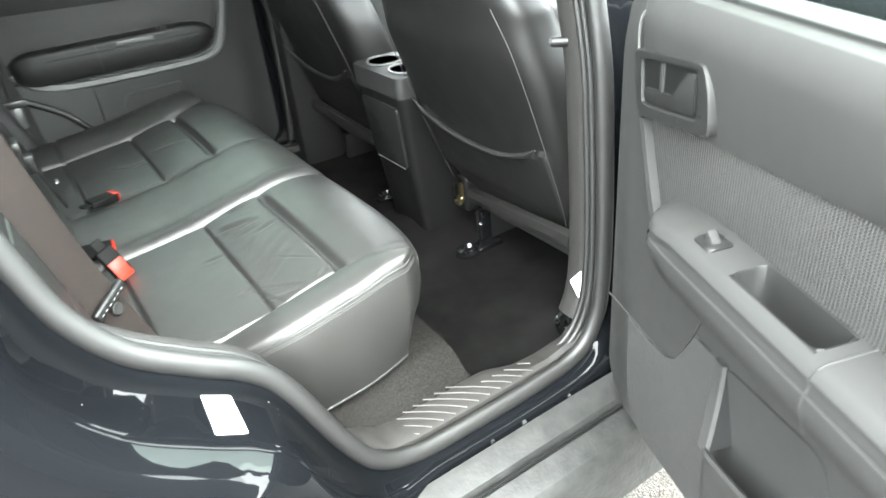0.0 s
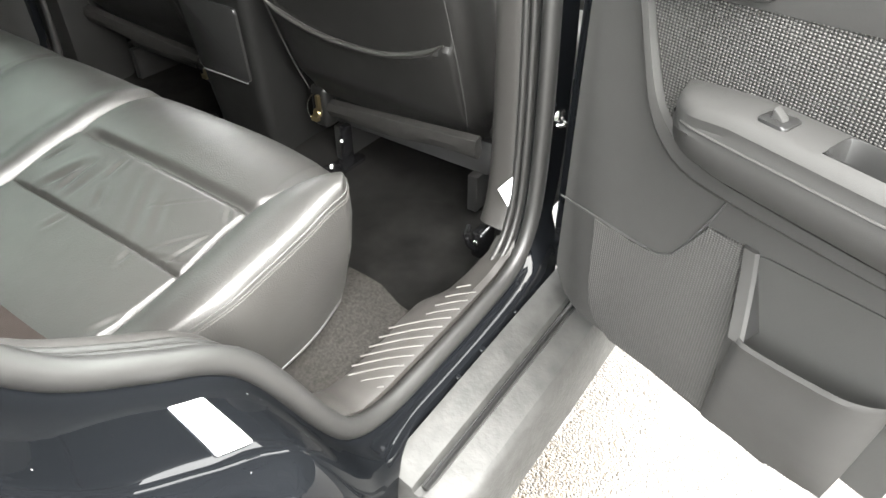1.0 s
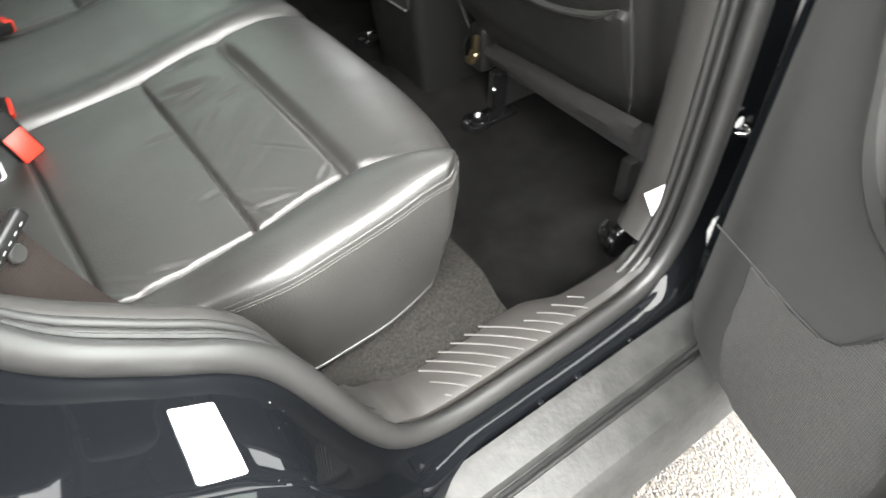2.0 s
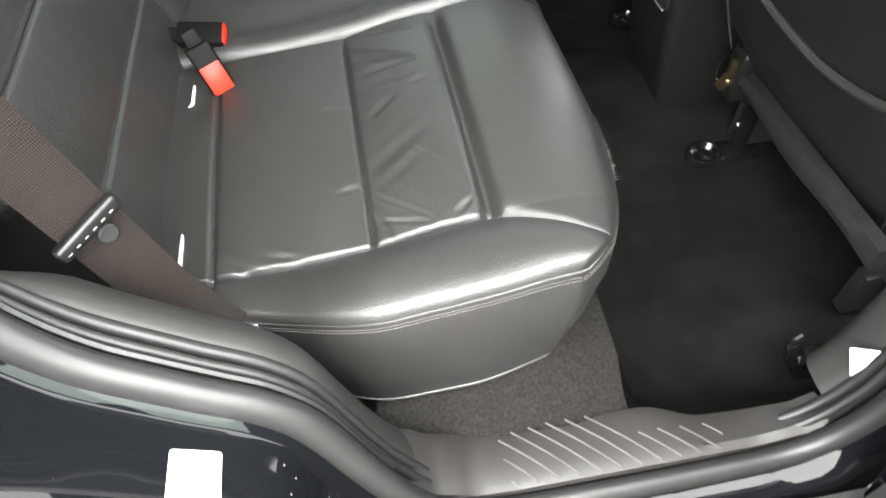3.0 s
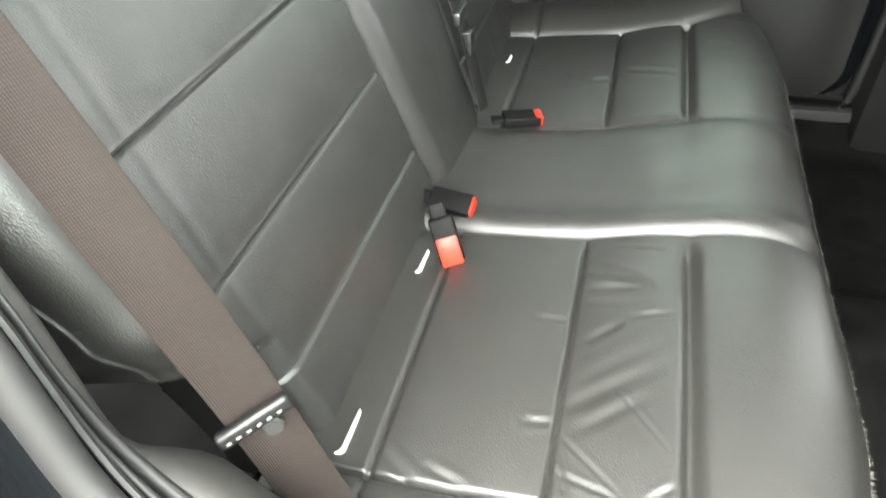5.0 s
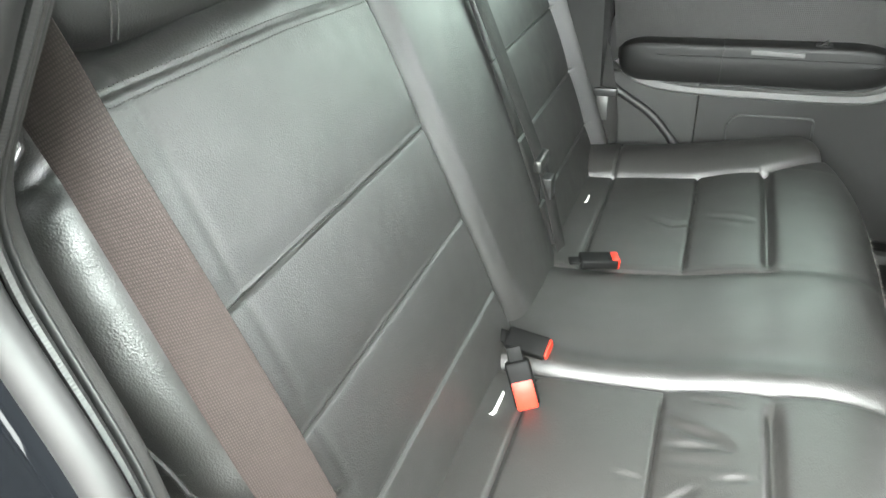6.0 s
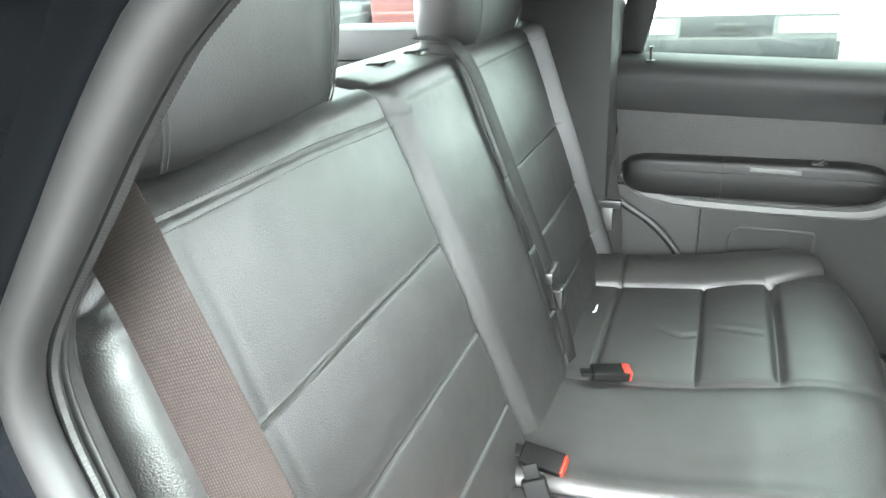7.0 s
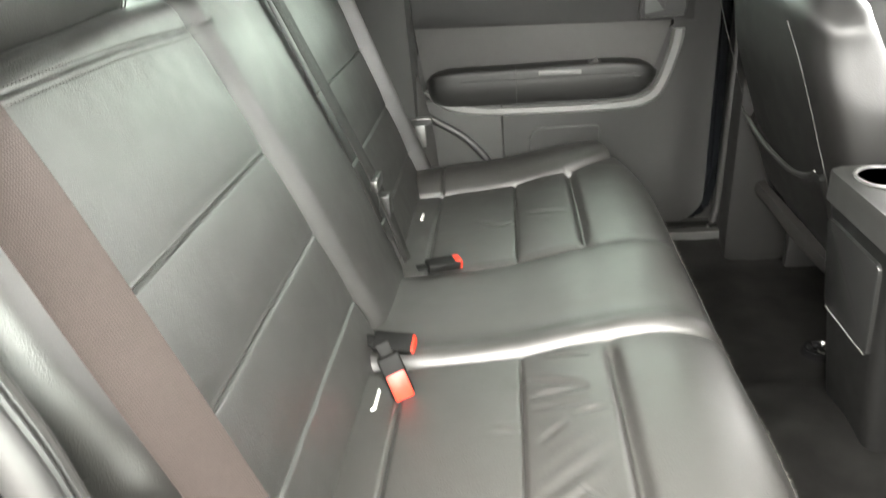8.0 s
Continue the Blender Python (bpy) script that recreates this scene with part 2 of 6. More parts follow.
def sweep(bm, path, profile, side=None, ends=True, scale=None):
    """Sweeps a closed profile of (a, b) along a path; b runs along side(i, tangent), a across it."""
    rings, n = [], len(path)
    for i, p in enumerate(path):
        t = (path[min(n - 1, i + 1)] - path[max(0, i - 1)]).normalized()
        s = side(i, t) if callable(side) else Vector(side)
        a = t.cross(s).normalized()
        b = a.cross(t).normalized()
        k = scale(i / (n - 1)) if scale else 1.0
        rings.append([bm.verts.new(p + a * (u * k) + b * (v * k)) for u, v in profile])
    m = len(profile)
    for r0, r1 in zip(rings, rings[1:]):
        for j in range(m):
            bm.faces.new((r0[j], r0[(j + 1) % m], r1[(j + 1) % m], r1[j]))
    if ends:
        bm.faces.new(rings[0])
        bm.faces.new(rings[-1][::-1])
    return rings


def fine(rows, m=3):
    """A closed profile, rounded through its points."""
    out, n = [], len(rows)
    for i in range(n):
        a, b, c, d = (Vector(rows[(i + k) % n]) for k in (-1, 0, 1, 2))
        for k in range(m):
            t = k / m
            q = 0.5 * ((2 * b) + (c - a) * t + (2 * a - 5 * b + 4 * c - d) * t * t + (3 * b - a - 3 * c + d) * t ** 3)
            out.append((q.x, q.y))
    return out


def ring(r, n=10, ry=None):
    return [(r * math.cos(2 * math.pi * i / n), (ry or r) * math.sin(2 * math.pi * i / n)) for i in range(n)]


def tube(bm, path, r, n=8):
    sweep(bm, path, ring(r, n), side=lambda i, t: Vector((0, 0, 1)) if abs(t.z) < 0.9 else Vector((1, 0, 0)))


def box(bm, lo, hi, bevel=0.0, seg=2):
    """A box from corner to corner, with rounded edges."""
    c = [bm.verts.new((x, y, z)) for x in (lo[0], hi[0]) for y in (lo[1], hi[1]) for z in (lo[2], hi[2])]
    fs = [bm.faces.new([c[i] for i in q]) for q in ((0, 1, 3, 2), (4, 6, 7, 5), (0, 4, 5, 1), (2, 3, 7, 6), (0, 2, 6, 4), (1, 5, 7, 3))]
    if bevel:
        es = list({e for f in fs for e in f.edges})
        bmesh.ops.bevel(bm, geom=es, offset=bevel, segments=seg, affect="EDGES", profile=0.5)


def slab(bm, poly, d0, d1, place, bevel=0.0, seg=2):
    """A plate of the outline poly (a, b), from depth d0 to d1; place(a, b, d) gives the point. The d1 face gets rounded edges."""
    lo = [bm.verts.new(place(a, b, d0)) for a, b in poly]
    hi = [bm.verts.new(place(a, b, d1)) for a, b in poly]
    n = len(poly)
    bm.faces.new(lo[::-1])
    top = bm.faces.new(hi)
    for i in range(n):
        bm.faces.new((lo[i], lo[(i + 1) % n], hi[(i + 1) % n], hi[i]))
    if bevel:
        bmesh.ops.bevel(bm, geom=list(top.edges), offset=bevel, segments=seg, affect="EDGES", profile=0.5)


def rounded(poly, r, n=5):
    """The outline with its corners rounded."""
    out, m = [], len(poly)
    for i in range(m):
        p, a, b = Vector(poly[i]), Vector(poly[i - 1]), Vector(poly[(i + 1) % m])
        k = min(r, (a - p).length * 0.45, (b - p).length * 0.45)
        p0, p1 = p + (a - p).normalized() * k, p + (b - p).normalized() * k
        for j in range(n + 1):
            t = j / n
            q = p0 * (1 - t) ** 2 + p * (2 * t * (1 - t)) + p1 * t * t
            out.append((q.x, q.y))
    return out


def tube_line(bm, a, b, r, n=8):
    tube(bm, [Vector(a), Vector(b)], r, n)


def disc(bm, centre, axis, r, h, n=20, bevel=0.0):
    """A short round post along an axis."""
    axis = Vector(axis).normalized()
    x = axis.orthogonal().normalized()
    y = axis.cross(x)
    c = Vector(centre)
    rows = [(r, 0), (r, h - bevel), (r - bevel, h)] if bevel else [(r, 0), (r, h)]
    rings = [[bm.verts.new(c + axis * d + (x * math.cos(2 * math.pi * i / n) + y * math.sin(2 * math.pi * i / n)) * q) for i in range(n)] for q, d in rows]
    for r0, r1 in zip(rings, rings[1:]):
        for i in range(n):
            bm.faces.new((r0[i], r0[(i + 1) % n], r1[(i + 1) % n], r1[i]))
    bm.faces.new(rings[0][::-1])
    bm.faces.new(rings[-1])


def dip(d, w):
    """A seam's hollow, by the distance from it."""
    return math.exp(-(d / w) ** 2)


def curve_at(x, rows):
    """Smooth table: a cubic through the rows, with no steps at them."""
    n = len(rows)
    if x <= rows[0][0]:
        return rows[0][1]
    if x >= rows[-1][0]:
        return rows[-1][1]
    i = next(k for k in range(n - 1) if x <= rows[k + 1][0])
    (x0, y0), (x1, y1) = rows[i], rows[i + 1]

    def slope(k):
        a, b = rows[max(0, k - 1)], rows[min(n - 1, k + 1)]
        return (b[1] - a[1]) / (b[0] - a[0])
    h = x1 - x0
    t = (x - x0) / h
    return (2 * t ** 3 - 3 * t * t + 1) * y0 + (t ** 3 - 2 * t * t + t) * h * slope(i) + (3 * t * t - 2 * t ** 3) * y1 + (t ** 3 - t * t) * h * slope(i + 1)


def ramp_to(x, rows):
    """Straight-line table."""
    for (a, p), (b, q) in zip(rows, rows[1:]):
        if x <= b:
            t = max(0.0, min(1.0, (x - a) / (b - a)))
            t = t * t * (3 - 2 * t)
            return p + (q - p) * t
    return rows[-1][1]

# ---- ground ----
bm = bmesh.new()
for v in ((-60, -60), (60, -60), (60, 60), (-60, 60)):
    bm.verts.new((*v, 0))
bm.faces.new(bm.verts[:])
bmesh.ops.subdivide_edges(bm, edges=bm.edges[:], cuts=8, use_grid_fill=True)
tagged(part("ground", bm, AGGREGATE), "wet brown exposed-aggregate concrete ground under the car", "ground", kind="structure")

# added out of view: blocks the low sky and darkens the paint's reflections
bm = bmesh.new()
box(bm, (-14, -5.3, -0.05), (14, -5.0, 1.9), 0.03)
tagged(part("wall_unseen", bm, SHADEWALL), "unseen dark wall added behind the camera to block low sky light", "wall", kind="structure")

# ---- body of the car: the rear door opening on the near side ----
# The opening's edge, from the roof down the B-pillar, along the sill, over the wheel and up the C-pillar.
OPEN = [(0.45, 1.45), (0.60, 1.41), (0.67, 1.30), (0.69, 1.10), (0.70, 0.85), (0.705, 0.60), (0.69, 0.50), (0.645, 0.45), (0.56, 0.436),
        (0.42, 0.432), (0.32, 0.436), (0.258, 0.463), (0.217, 0.525), (0.163, 0.645), (0.125, 0.69), (0.072, 0.724), (0.008, 0.770),
        (-0.035, 0.83), (-0.055, 0.89), (-0.068, 0.94), (-0.095, 1.02), (-0.106, 1.075), (-0.096, 1.115), (-0.066, 1.155), (-0.043, 1.183), (-0.020, 1.212),
        (0.008, 1.245), (0.036, 1.272), (0.15, 1.36), (0.28, 1.42), (0.45, 1.45)]


def body_y(z, x=0.0):
    """Depth of the doorway's edge: the C-pillar leans in more than the B-pillar."""
    rear = curve_at(z, [(0.3, -0.738), (0.45, -0.737), (0.60, -0.727), (0.70, -0.706), (0.80, -0.685), (0.90, -0.668), (1.0, -0.658), (1.25, -0.645), (1.5, -0.60)])
    front = curve_at(z, [(0.3, -0.738), (0.9, -0.735), (1.1, -0.705), (1.3, -0.675), (1.5, -0.60)])
    k = ramp_to(x, [(0.3, 0.0), (0.6, 1.0)])
    return rear + (front - rear) * k


EDGE = [Vector((p.x, body_y(p.z, p.x), p.z)) for p in spline([(x, 0, z) for x, z in OPEN], 220)]
NE = len(EDGE)
LAT = lambda i, t: Vector((0, -1, 0))   # towards the outside of the car


def jamb(name, i0, i1, profile, material, parent, label=""):
    bm = bmesh.new()
    sweep(bm, EDGE[i0:i1], fine(profile), LAT)
    return part(name, bm, material, parent, label)


body = thing("car_body", "black painted car body round the open rear doorway", "car body", kind="structure")
# away from the opening is +a or -a by the direction of travel; found once here
_t = (EDGE[101] - EDGE[99]).normalized()
OUT = 1.0 if _t.cross(Vector((0, -1, 0))).z < 0 else -1.0
near_z = lambda x, lo, hi: min(range(lo, hi), key=lambda i: abs(EDGE[i].x - x))


def prof(rows):
    return [(OUT * a, b) for a, b in rows]


i_s1 = near_z(0.262, 60, 125)
i_s0 = near_z(0.672, 45, 90)
# painted flange and jamb: flat along the sill, deep over the wheel, shallow on the B-pillar
J_SILL = [(0.004, -0.01), (0.010, 0.006), (0.012, 0.012), (0.0135, 0.02), (0.015, 0.03), (0.018, 0.038), (0.028, 0.042), (0.05, 0.044), (0.09, 0.046), (0.10, 0.046), (0.10, 0.02), (0.06, 0.0), (0.03, -0.012)]
J_ARCH = [(0.004, -0.01), (0.012, 0.008), (0.018, 0.018), (0.021, 0.032), (0.025, 0.06), (0.0315, 0.10), (0.040, 0.125), (0.065, 0.148), (0.12, 0.16), (0.19, 0.165), (0.19, 0.14), (0.05, 0.06), (0.03, -0.012)]
J_POST = [(0.004, -0.01), (0.012, 0.006), (0.022, 0.002), (0.030, -0.004), (0.038, -0.006), (0.05, -0.006), (0.06, -0.004), (0.07, -0.002), (0.085, 0.0), (0.10, 0.0), (0.10, -0.02), (0.06, -0.03), (0.03, -0.03)]


def jamb_at(i):
    x, z = EDGE[i].x, EDGE[i].z
    if x > 0.45 and z > 0.46:
        k = min(1.0, (z - 0.46) / 0.05)
        lo, hi = J_SILL, J_POST
    else:
        k = ramp_to(x, [(0.13, 1.0), (0.36, 0.0)])
        lo, hi = J_SILL, J_ARCH
    return prof([(a + (c - a) * k, b + (d - b) * k) for (a, b), (c, d) in zip(lo, hi)])


bm = bmesh.new()
rings = []
for i in range(NE):
    t = (EDGE[min(NE - 1, i + 1)] - EDGE[max(0, i - 1)]).normalized()
    a = t.cross(Vector((0, -1, 0))).normalized()
    b = a.cross(t).normalized()
    rings.append([bm.verts.new(EDGE[i] + a * u + b * v) for u, v in fine(jamb_at(i))])
for r0, r1 in zip(rings, rings[1:]):
    for j in range(39):
        bm.faces.new((r0[j], r0[(j + 1) % 39], r1[(j + 1) % 39], r1[j]))
JAMB_TREE = BVHTree.FromBMesh(bm)
part("door_jamb", bm, PAINT, body, "glossy black painted door jamb with water drops")
# water drops left on the paint
rd = random.Random(9)
bm = bmesh.new()
for _ in range(150):
    i = rd.randint(i_s1 + 6, i_s1 + 46)
    k = rd.choice((3, 4, 4, 5, 5, 6, 7, 8))
    pr = jamb_at(i)
    t = (EDGE[i + 1] - EDGE[i - 1]).normalized()
    a = t.cross(Vector((0, -1, 0))).normalized()
    b = a.cross(t).normalized()
    f = rd.random()
    u, v = pr[k][0] * (1 - f) + pr[k + 1][0] * f, pr[k][1] * (1 - f) + pr[k + 1][1] * f
    du, dv = pr[k + 1][0] - pr[k][0], pr[k + 1][1] - pr[k][1]
    p = EDGE[i] + a * u + b * v + t * rd.uniform(-0.005, 0.005)
    nor = (a * dv - b * du).normalized()
    if nor.dot(Vector((0, -0.6, 1))) < 0:
        nor = -nor
    r = rd.choice((0.0005, 0.0006, 0.0008, 0.0010, 0.0014))
    x = nor.orthogonal().normalized() * r
    y = nor.cross(x)
    rim = [bm.verts.new(p + x * math.cos(q * 1.0472) + y * math.sin(q * 1.0472) - nor * r * 0.2) for q in range(6)]
    mid = [bm.verts.new(p + x * 0.6 * math.cos(q * 1.0472) + y * 0.6 * math.sin(q * 1.0472) + nor * r * 0.3) for q in range(6)]
    for q in range(6):
        bm.faces.new((rim[q], rim[(q + 1) % 6], mid[(q + 1) % 6], mid[q]))
    bm.faces.new(mid)
tagged(part("water_drops", bm, WATER, body, "water drops on the black paint"), kind="stuff")
# outer cladding below the sill
bm = bmesh.new()
CL = [(-0.786, 0.413), (-0.80, 0.411), (-0.829, 0.401), (-0.833, 0.39), (-0.846, 0.388), (-0.85, 0.397), (-0.888, 0.388), (-0.90, 0.37), (-0.905, 0.27), (-0.78, 0.25)]
rows = []
for x in (0.262, 0.268, 0.285, 0.6, 1.0, 1.6):
    k = {0.262: 0.0, 0.268: 0.6, 0.285: 0.92}.get(x, 1.0)
    rows.append([bm.verts.new((x, -0.80 + (y + 0.80) * (0.6 + 0.4 * k), 0.33 + (z - 0.33) * (0.6 + 0.4 * k))) for y, z in CL])
for r0, r1 in zip(rows, rows[1:]):
    for j in range(len(CL)):
        bm.faces.new((r0[j], r0[(j + 1) % len(CL)], r1[(j + 1) % len(CL)], r1[j]))
bm.faces.new(rows[0])
bm.faces.new(rows[-1][::-1])
part("cladding", bm, CLAD, body, "pale grey wet sill cladding with a long groove")
# black tube that paints the shade down in the groove
bm = bmesh.new()
tube_line(bm, (0.275, -0.8395, 0.3925), (1.58, -0.8395, 0.3925), 0.0042, 6)
part("groove_shade", bm, JET, body, "black tube standing for the shade in the cladding groove")
# bungs and dents in the sill's paint
for x, r in ((0.502, 0.0055), (0.437, 0.0045), (0.60, 0.004)):
    bm = bmesh.new()
    disc(bm, (x, -0.7805, 0.4085), (0, -0.35, 1), r, 0.004, 16, 0.0015)
    part("bung", bm, PAINT, body, "small round bung in the sill")
# quarter skin behind the C-pillar
bm = bmesh.new()
g = []
for i in range(9):
    z = 0.55 + i * 0.065
    g.append([bm.verts.new((x, body_y(z) - 0.125 + 0.02 * ((z - 0.9) ** 2), z)) for x in (-1.3, -0.9, -0.5, -0.24)])
for a, b in zip(g, g[1:]):
    for j in range(3):
        bm.faces.new((a[j], a[j + 1], b[j + 1], b[j]))
bmesh.ops.solidify(bm, geom=bm.faces[:], thickness=0.01)
part("quarter_panel", bm, PAINT, body)
# front skin ahead of the B-pillar
bm = bmesh.new()
box(bm, (0.79, -0.87, 0.40), (1.75, -0.80, 1.02), 0.02)
part("front_door_skin", bm, PAINT, body)

# weatherstrip round the opening: a bulb on the flange, with a trim lip inside
seal = thing("door_weatherstrip", "grey-black rubber weatherstrip round the rear doorway", "weatherstrip", kind="structure")
def tuck(i):
    """The inner ridges lie closer together up the rear pillar."""
    return 1.0 - 0.5 * ramp_to(EDGE[i].z, [(0.74, 0.0), (0.92, 1.0)]) * (EDGE[i].x < 0.3)


def ridge_line(name, rows, material, label=""):
    bm = bmesh.new()
    rings = []
    for i in range(NE):
        t = (EDGE[min(NE - 1, i + 1)] - EDGE[max(0, i - 1)]).normalized()
        a = t.cross(Vector((0, -1, 0))).normalized()
        b = a.cross(t).normalized()
        k = tuck(i)
        # the bulb is squeezed flatter where the opening narrows to the window
        flat = 1.0 - 0.4 * ramp_to(EDGE[i].z, [(0.95, 0.0), (1.10, 1.0)]) * (EDGE[i].x < 0.3) if name == "bulb" else 1.0
        rings.append([bm.verts.new(EDGE[i] + a * (u * flat if u * OUT < 0 else u) + b * (v * k if v < 0 else v)) for u, v in fine(prof(rows))])
    m = len(rings[0])
    for r0, r1 in zip(rings, rings[1:]):
        for j in range(m):
            bm.faces.new((r0[j], r0[(j + 1) % m], r1[(j + 1) % m], r1[j]))
    return part(name, bm, material, seal, label)


ridge_line("carrier", [(0.014, -0.036), (0.007, -0.036), (0.006, -0.018), (0.006, 0.0), (0.014, 0.0)], JET, "black carrier behind the rubber ridges")
ridge_line("bulb", [(0.012, -0.002), (0.002, -0.0055), (-0.007, -0.004), (-0.0125, 0.003), (-0.012, 0.011), (-0.005, 0.017), (0.006, 0.018), (0.014, 0.013), (0.016, 0.004)], RUBBER)
ridge_line("ridge", [(0.010, -0.0235), (0.002, -0.0242), (-0.0025, -0.0222), (-0.0035, -0.0185), (0.0, -0.0150), (0.010, -0.0145)], RUBBER, "narrow rubber ridge")
ridge_line("lip", [(0.012, -0.038), (0.002, -0.0385), (-0.002, -0.0350), (-0.0025, -0.0305), (0.002, -0.0275), (0.012, -0.027)], RUBBER, "inner trim lip of the weatherstrip")
# knurled bead between the bulb and the ridge
line = []
for i in range(i_s1 + 8, NE - 30, 3):
    t = (EDGE[i + 1] - EDGE[i - 1]).normalized()
    a = t.cross(Vector((0, -1, 0))).normalized()
    line.append(EDGE[i] - a * (OUT * 0.0045) + a.cross(t).normalized() * (-0.0098 * (0.35 + 0.65 * tuck(i))))
bm = bmesh.new()
sweep(bm, spline(line, 1080), ring(0.0031, 6), LAT, scale=lambda f: 0.92 + 0.10 * (int(f * 1079 + 0.5) % 3 > 0))
part("bead", bm, RUBBER, seal, "knurled bead along the weatherstrip")

# inner trims that follow the opening
i_b0 = 12
trim_b = thing("b_pillar_trim", "dark grey plastic trim of the middle pillar", "pillar trim", kind="structure")
jamb("cover", i_b0, i_s0, prof([(0.004, -0.034), (0.002, -0.06), (0.012, -0.085), (0.05, -0.10), (0.12, -0.10), (0.12, -0.05), (0.03, -0.034)]), TRIM, trim_b)
trim_c = thing("rear_quarter_trim", "dark grey moulded plastic trim over the rear wheel arch", "quarter trim", kind="structure")
T_SILL = [(0.004, -0.034), (0.002, -0.050), (0.012, -0.075), (0.035, -0.095), (0.060, -0.112), (0.100, -0.125), (0.10, -0.10), (0.03, -0.034)]
T_LOW = [(0.004, -0.034), (-0.002, -0.045), (0.002, -0.058), (0.015, -0.075), (0.040, -0.090), (0.085, -0.100), (0.085, -0.08), (0.03, -0.034)]
T_HIGH = [(0.006, -0.019), (0.003, -0.022), (0.005, -0.029), (0.014, -0.034), (0.040, -0.037), (0.085, -0.040), (0.085, -0.03), (0.03, -0.019)]


def trim_at(z):
    k, m = ramp_to(z, [(0.60, 0.0), (0.72, 1.0)]), ramp_to(z, [(0.77, 0.0), (0.84, 1.0)])
    low = [(a + (c - a) * k, b + (d - b) * k) for (a, b), (c, d) in zip(T_SILL, T_LOW)]
    return [(a + (c - a) * m, b + (d - b) * m) for (a, b), (c, d) in zip(low, T_HIGH)]


bm = bmesh.new()
rings = []
for i in range(i_s1, NE - 24):
    t = (EDGE[i + 1] - EDGE[i - 1]).normalized()
    a = t.cross(Vector((0, -1, 0))).normalized()
    b = a.cross(t).normalized()
    rings.append([bm.verts.new(EDGE[i] + a * (OUT * u) + b * v) for u, v in fine(trim_at(EDGE[i].z))])
for r0, r1 in zip(rings, rings[1:]):
    for j in range(24):
        bm.faces.new((r0[j], r0[(j + 1) % 24], r1[(j + 1) % 24], r1[j]))
bm.faces.new(rings[0])
bm.faces.new(rings[-1][::-1])
part("cover", bm, TRIM, trim_c)

bm = bmesh.new()
box(bm, (-1.4, -0.76, 0.40), (-0.16, -0.64, 1.06), 0.02)
part("side_wall", bm, PLASTIC_INT, trim_c)
bm = bmesh.new()
box(bm, (-0.55, -0.72, 1.03), (-0.13, -0.635, 1.62), 0.02)
part("c_pillar_cover", bm, PLASTIC_INT, trim_c)
bm = bmesh.new()
box(bm, (-0.20, -0.70, 0.40), (-0.02, -0.625, 0.70), 0.03, 3)
part("wheelhouse", bm, PLASTIC_INT, trim_c)

# scuff plate with its raised ribs
sill = thing("sill_scuff_plate", "dark plastic sill plate with pale worn diagonal ribs", "sill plate", kind="structure")
bm = bmesh.new()
SP = [(-0.732, 0.438), (-0.730, 0.4465), (-0.72, 0.449), (-0.70, 0.4475), (-0.675, 0.443), (-0.658, 0.434), (-0.650, 0.40), (-0.72, 0.40)]
rows = []
for i in range(41):
    x = 0.222 + (0.69 - 0.222) * i / 40
    wide = ramp_to(x, [(0.222, 0.0), (0.50, 0.0), (0.57, -0.022), (0.69, -0.03)])
    lift = ramp_to(x, [(0.222, 0.055), (0.255, 0.026), (0.30, 0.004), (0.34, 0.0), (0.60, 0.0), (0.66, 0.01), (0.69, 0.03)])
    rows.append([bm.verts.new((x, y + (wide if y > -0.71 else 0), z + (lift if z > 0.41 else 0))) for y, z in SP])
for r0, r1 in zip(rows, rows[1:]):
    for j in range(len(SP)):
        bm.faces.new((r0[j], r0[(j + 1) % len(SP)], r1[(j + 1) % len(SP)], r1[j]))
bm.faces.new(rows[0])
bm.faces.new(rows[-1][::-1])
part("plate", bm, SILLPLATE, sill)
RIB = mat("worn_rib_edge", (0.085, 0.082, 0.079), 0.42, var=0.4, scale=60)
for k in range(12):
    x1 = 0.338 + 0.0228 * k
    ln = [0.012, 0.032, 0.055, 0.062, 0.064, 0.066, 0.066, 0.066, 0.036, 0.036, 0.034, 0.016][k]
    if k == 11:
        x1 -= 0.014
    pts = [Vector((x1 - 0.85 * ln * s - 0.15 * ln * s * s, -0.727 + ln * s + (0.016 if k == 11 else 0), 0.4495 - 0.002 * s - 0.0035 * max(0, (ln * s - 0.03) / 0.03))) for s in (0, 0.25, 0.5, 0.75, 1.0)]
    bm = bmesh.new()
    sweep(bm, pts, [(-0.001, -0.0012), (0.0009, -0.0006), (0.0009, 0.0006), (-0.001, 0.0012)], (0, 0, 1))
    part("rib", bm, RIB, sill)

# ---- floor ----
bm = bmesh.new()
NX, NY = 70, 60
gr = []
for i in range(NX + 1):
    x = -0.15 + 2.0 * i / NX
    row = []
    for j in range(NY + 1):
        y = -0.70 + 1.40 * j / NY
        z = ramp_to(x, [(-0.2, 0.425), (0.455, 0.425), (0.49, 0.40), (0.54, 0.335), (0.6, 0.325), (1.1, 0.33), (1.6, 0.45), (1.9, 0.6)])
        z = max(z, ramp_to(abs(y), [(0.0, z + 0.05), (0.10, z + 0.035), (0.17, z), (0.60, z), (0.645, z + 0.02), (0.66, max(z, 0.42))]))
        if x < 0.5:
            z = min(z, 0.425)
        z += 0.003 * noise.noise((x * 14, y * 14, 0)) + 0.002 * noise.noise((x * 40, y * 40, 3))
        row.append(bm.verts.new((x, y, z)))
    gr.append(row)
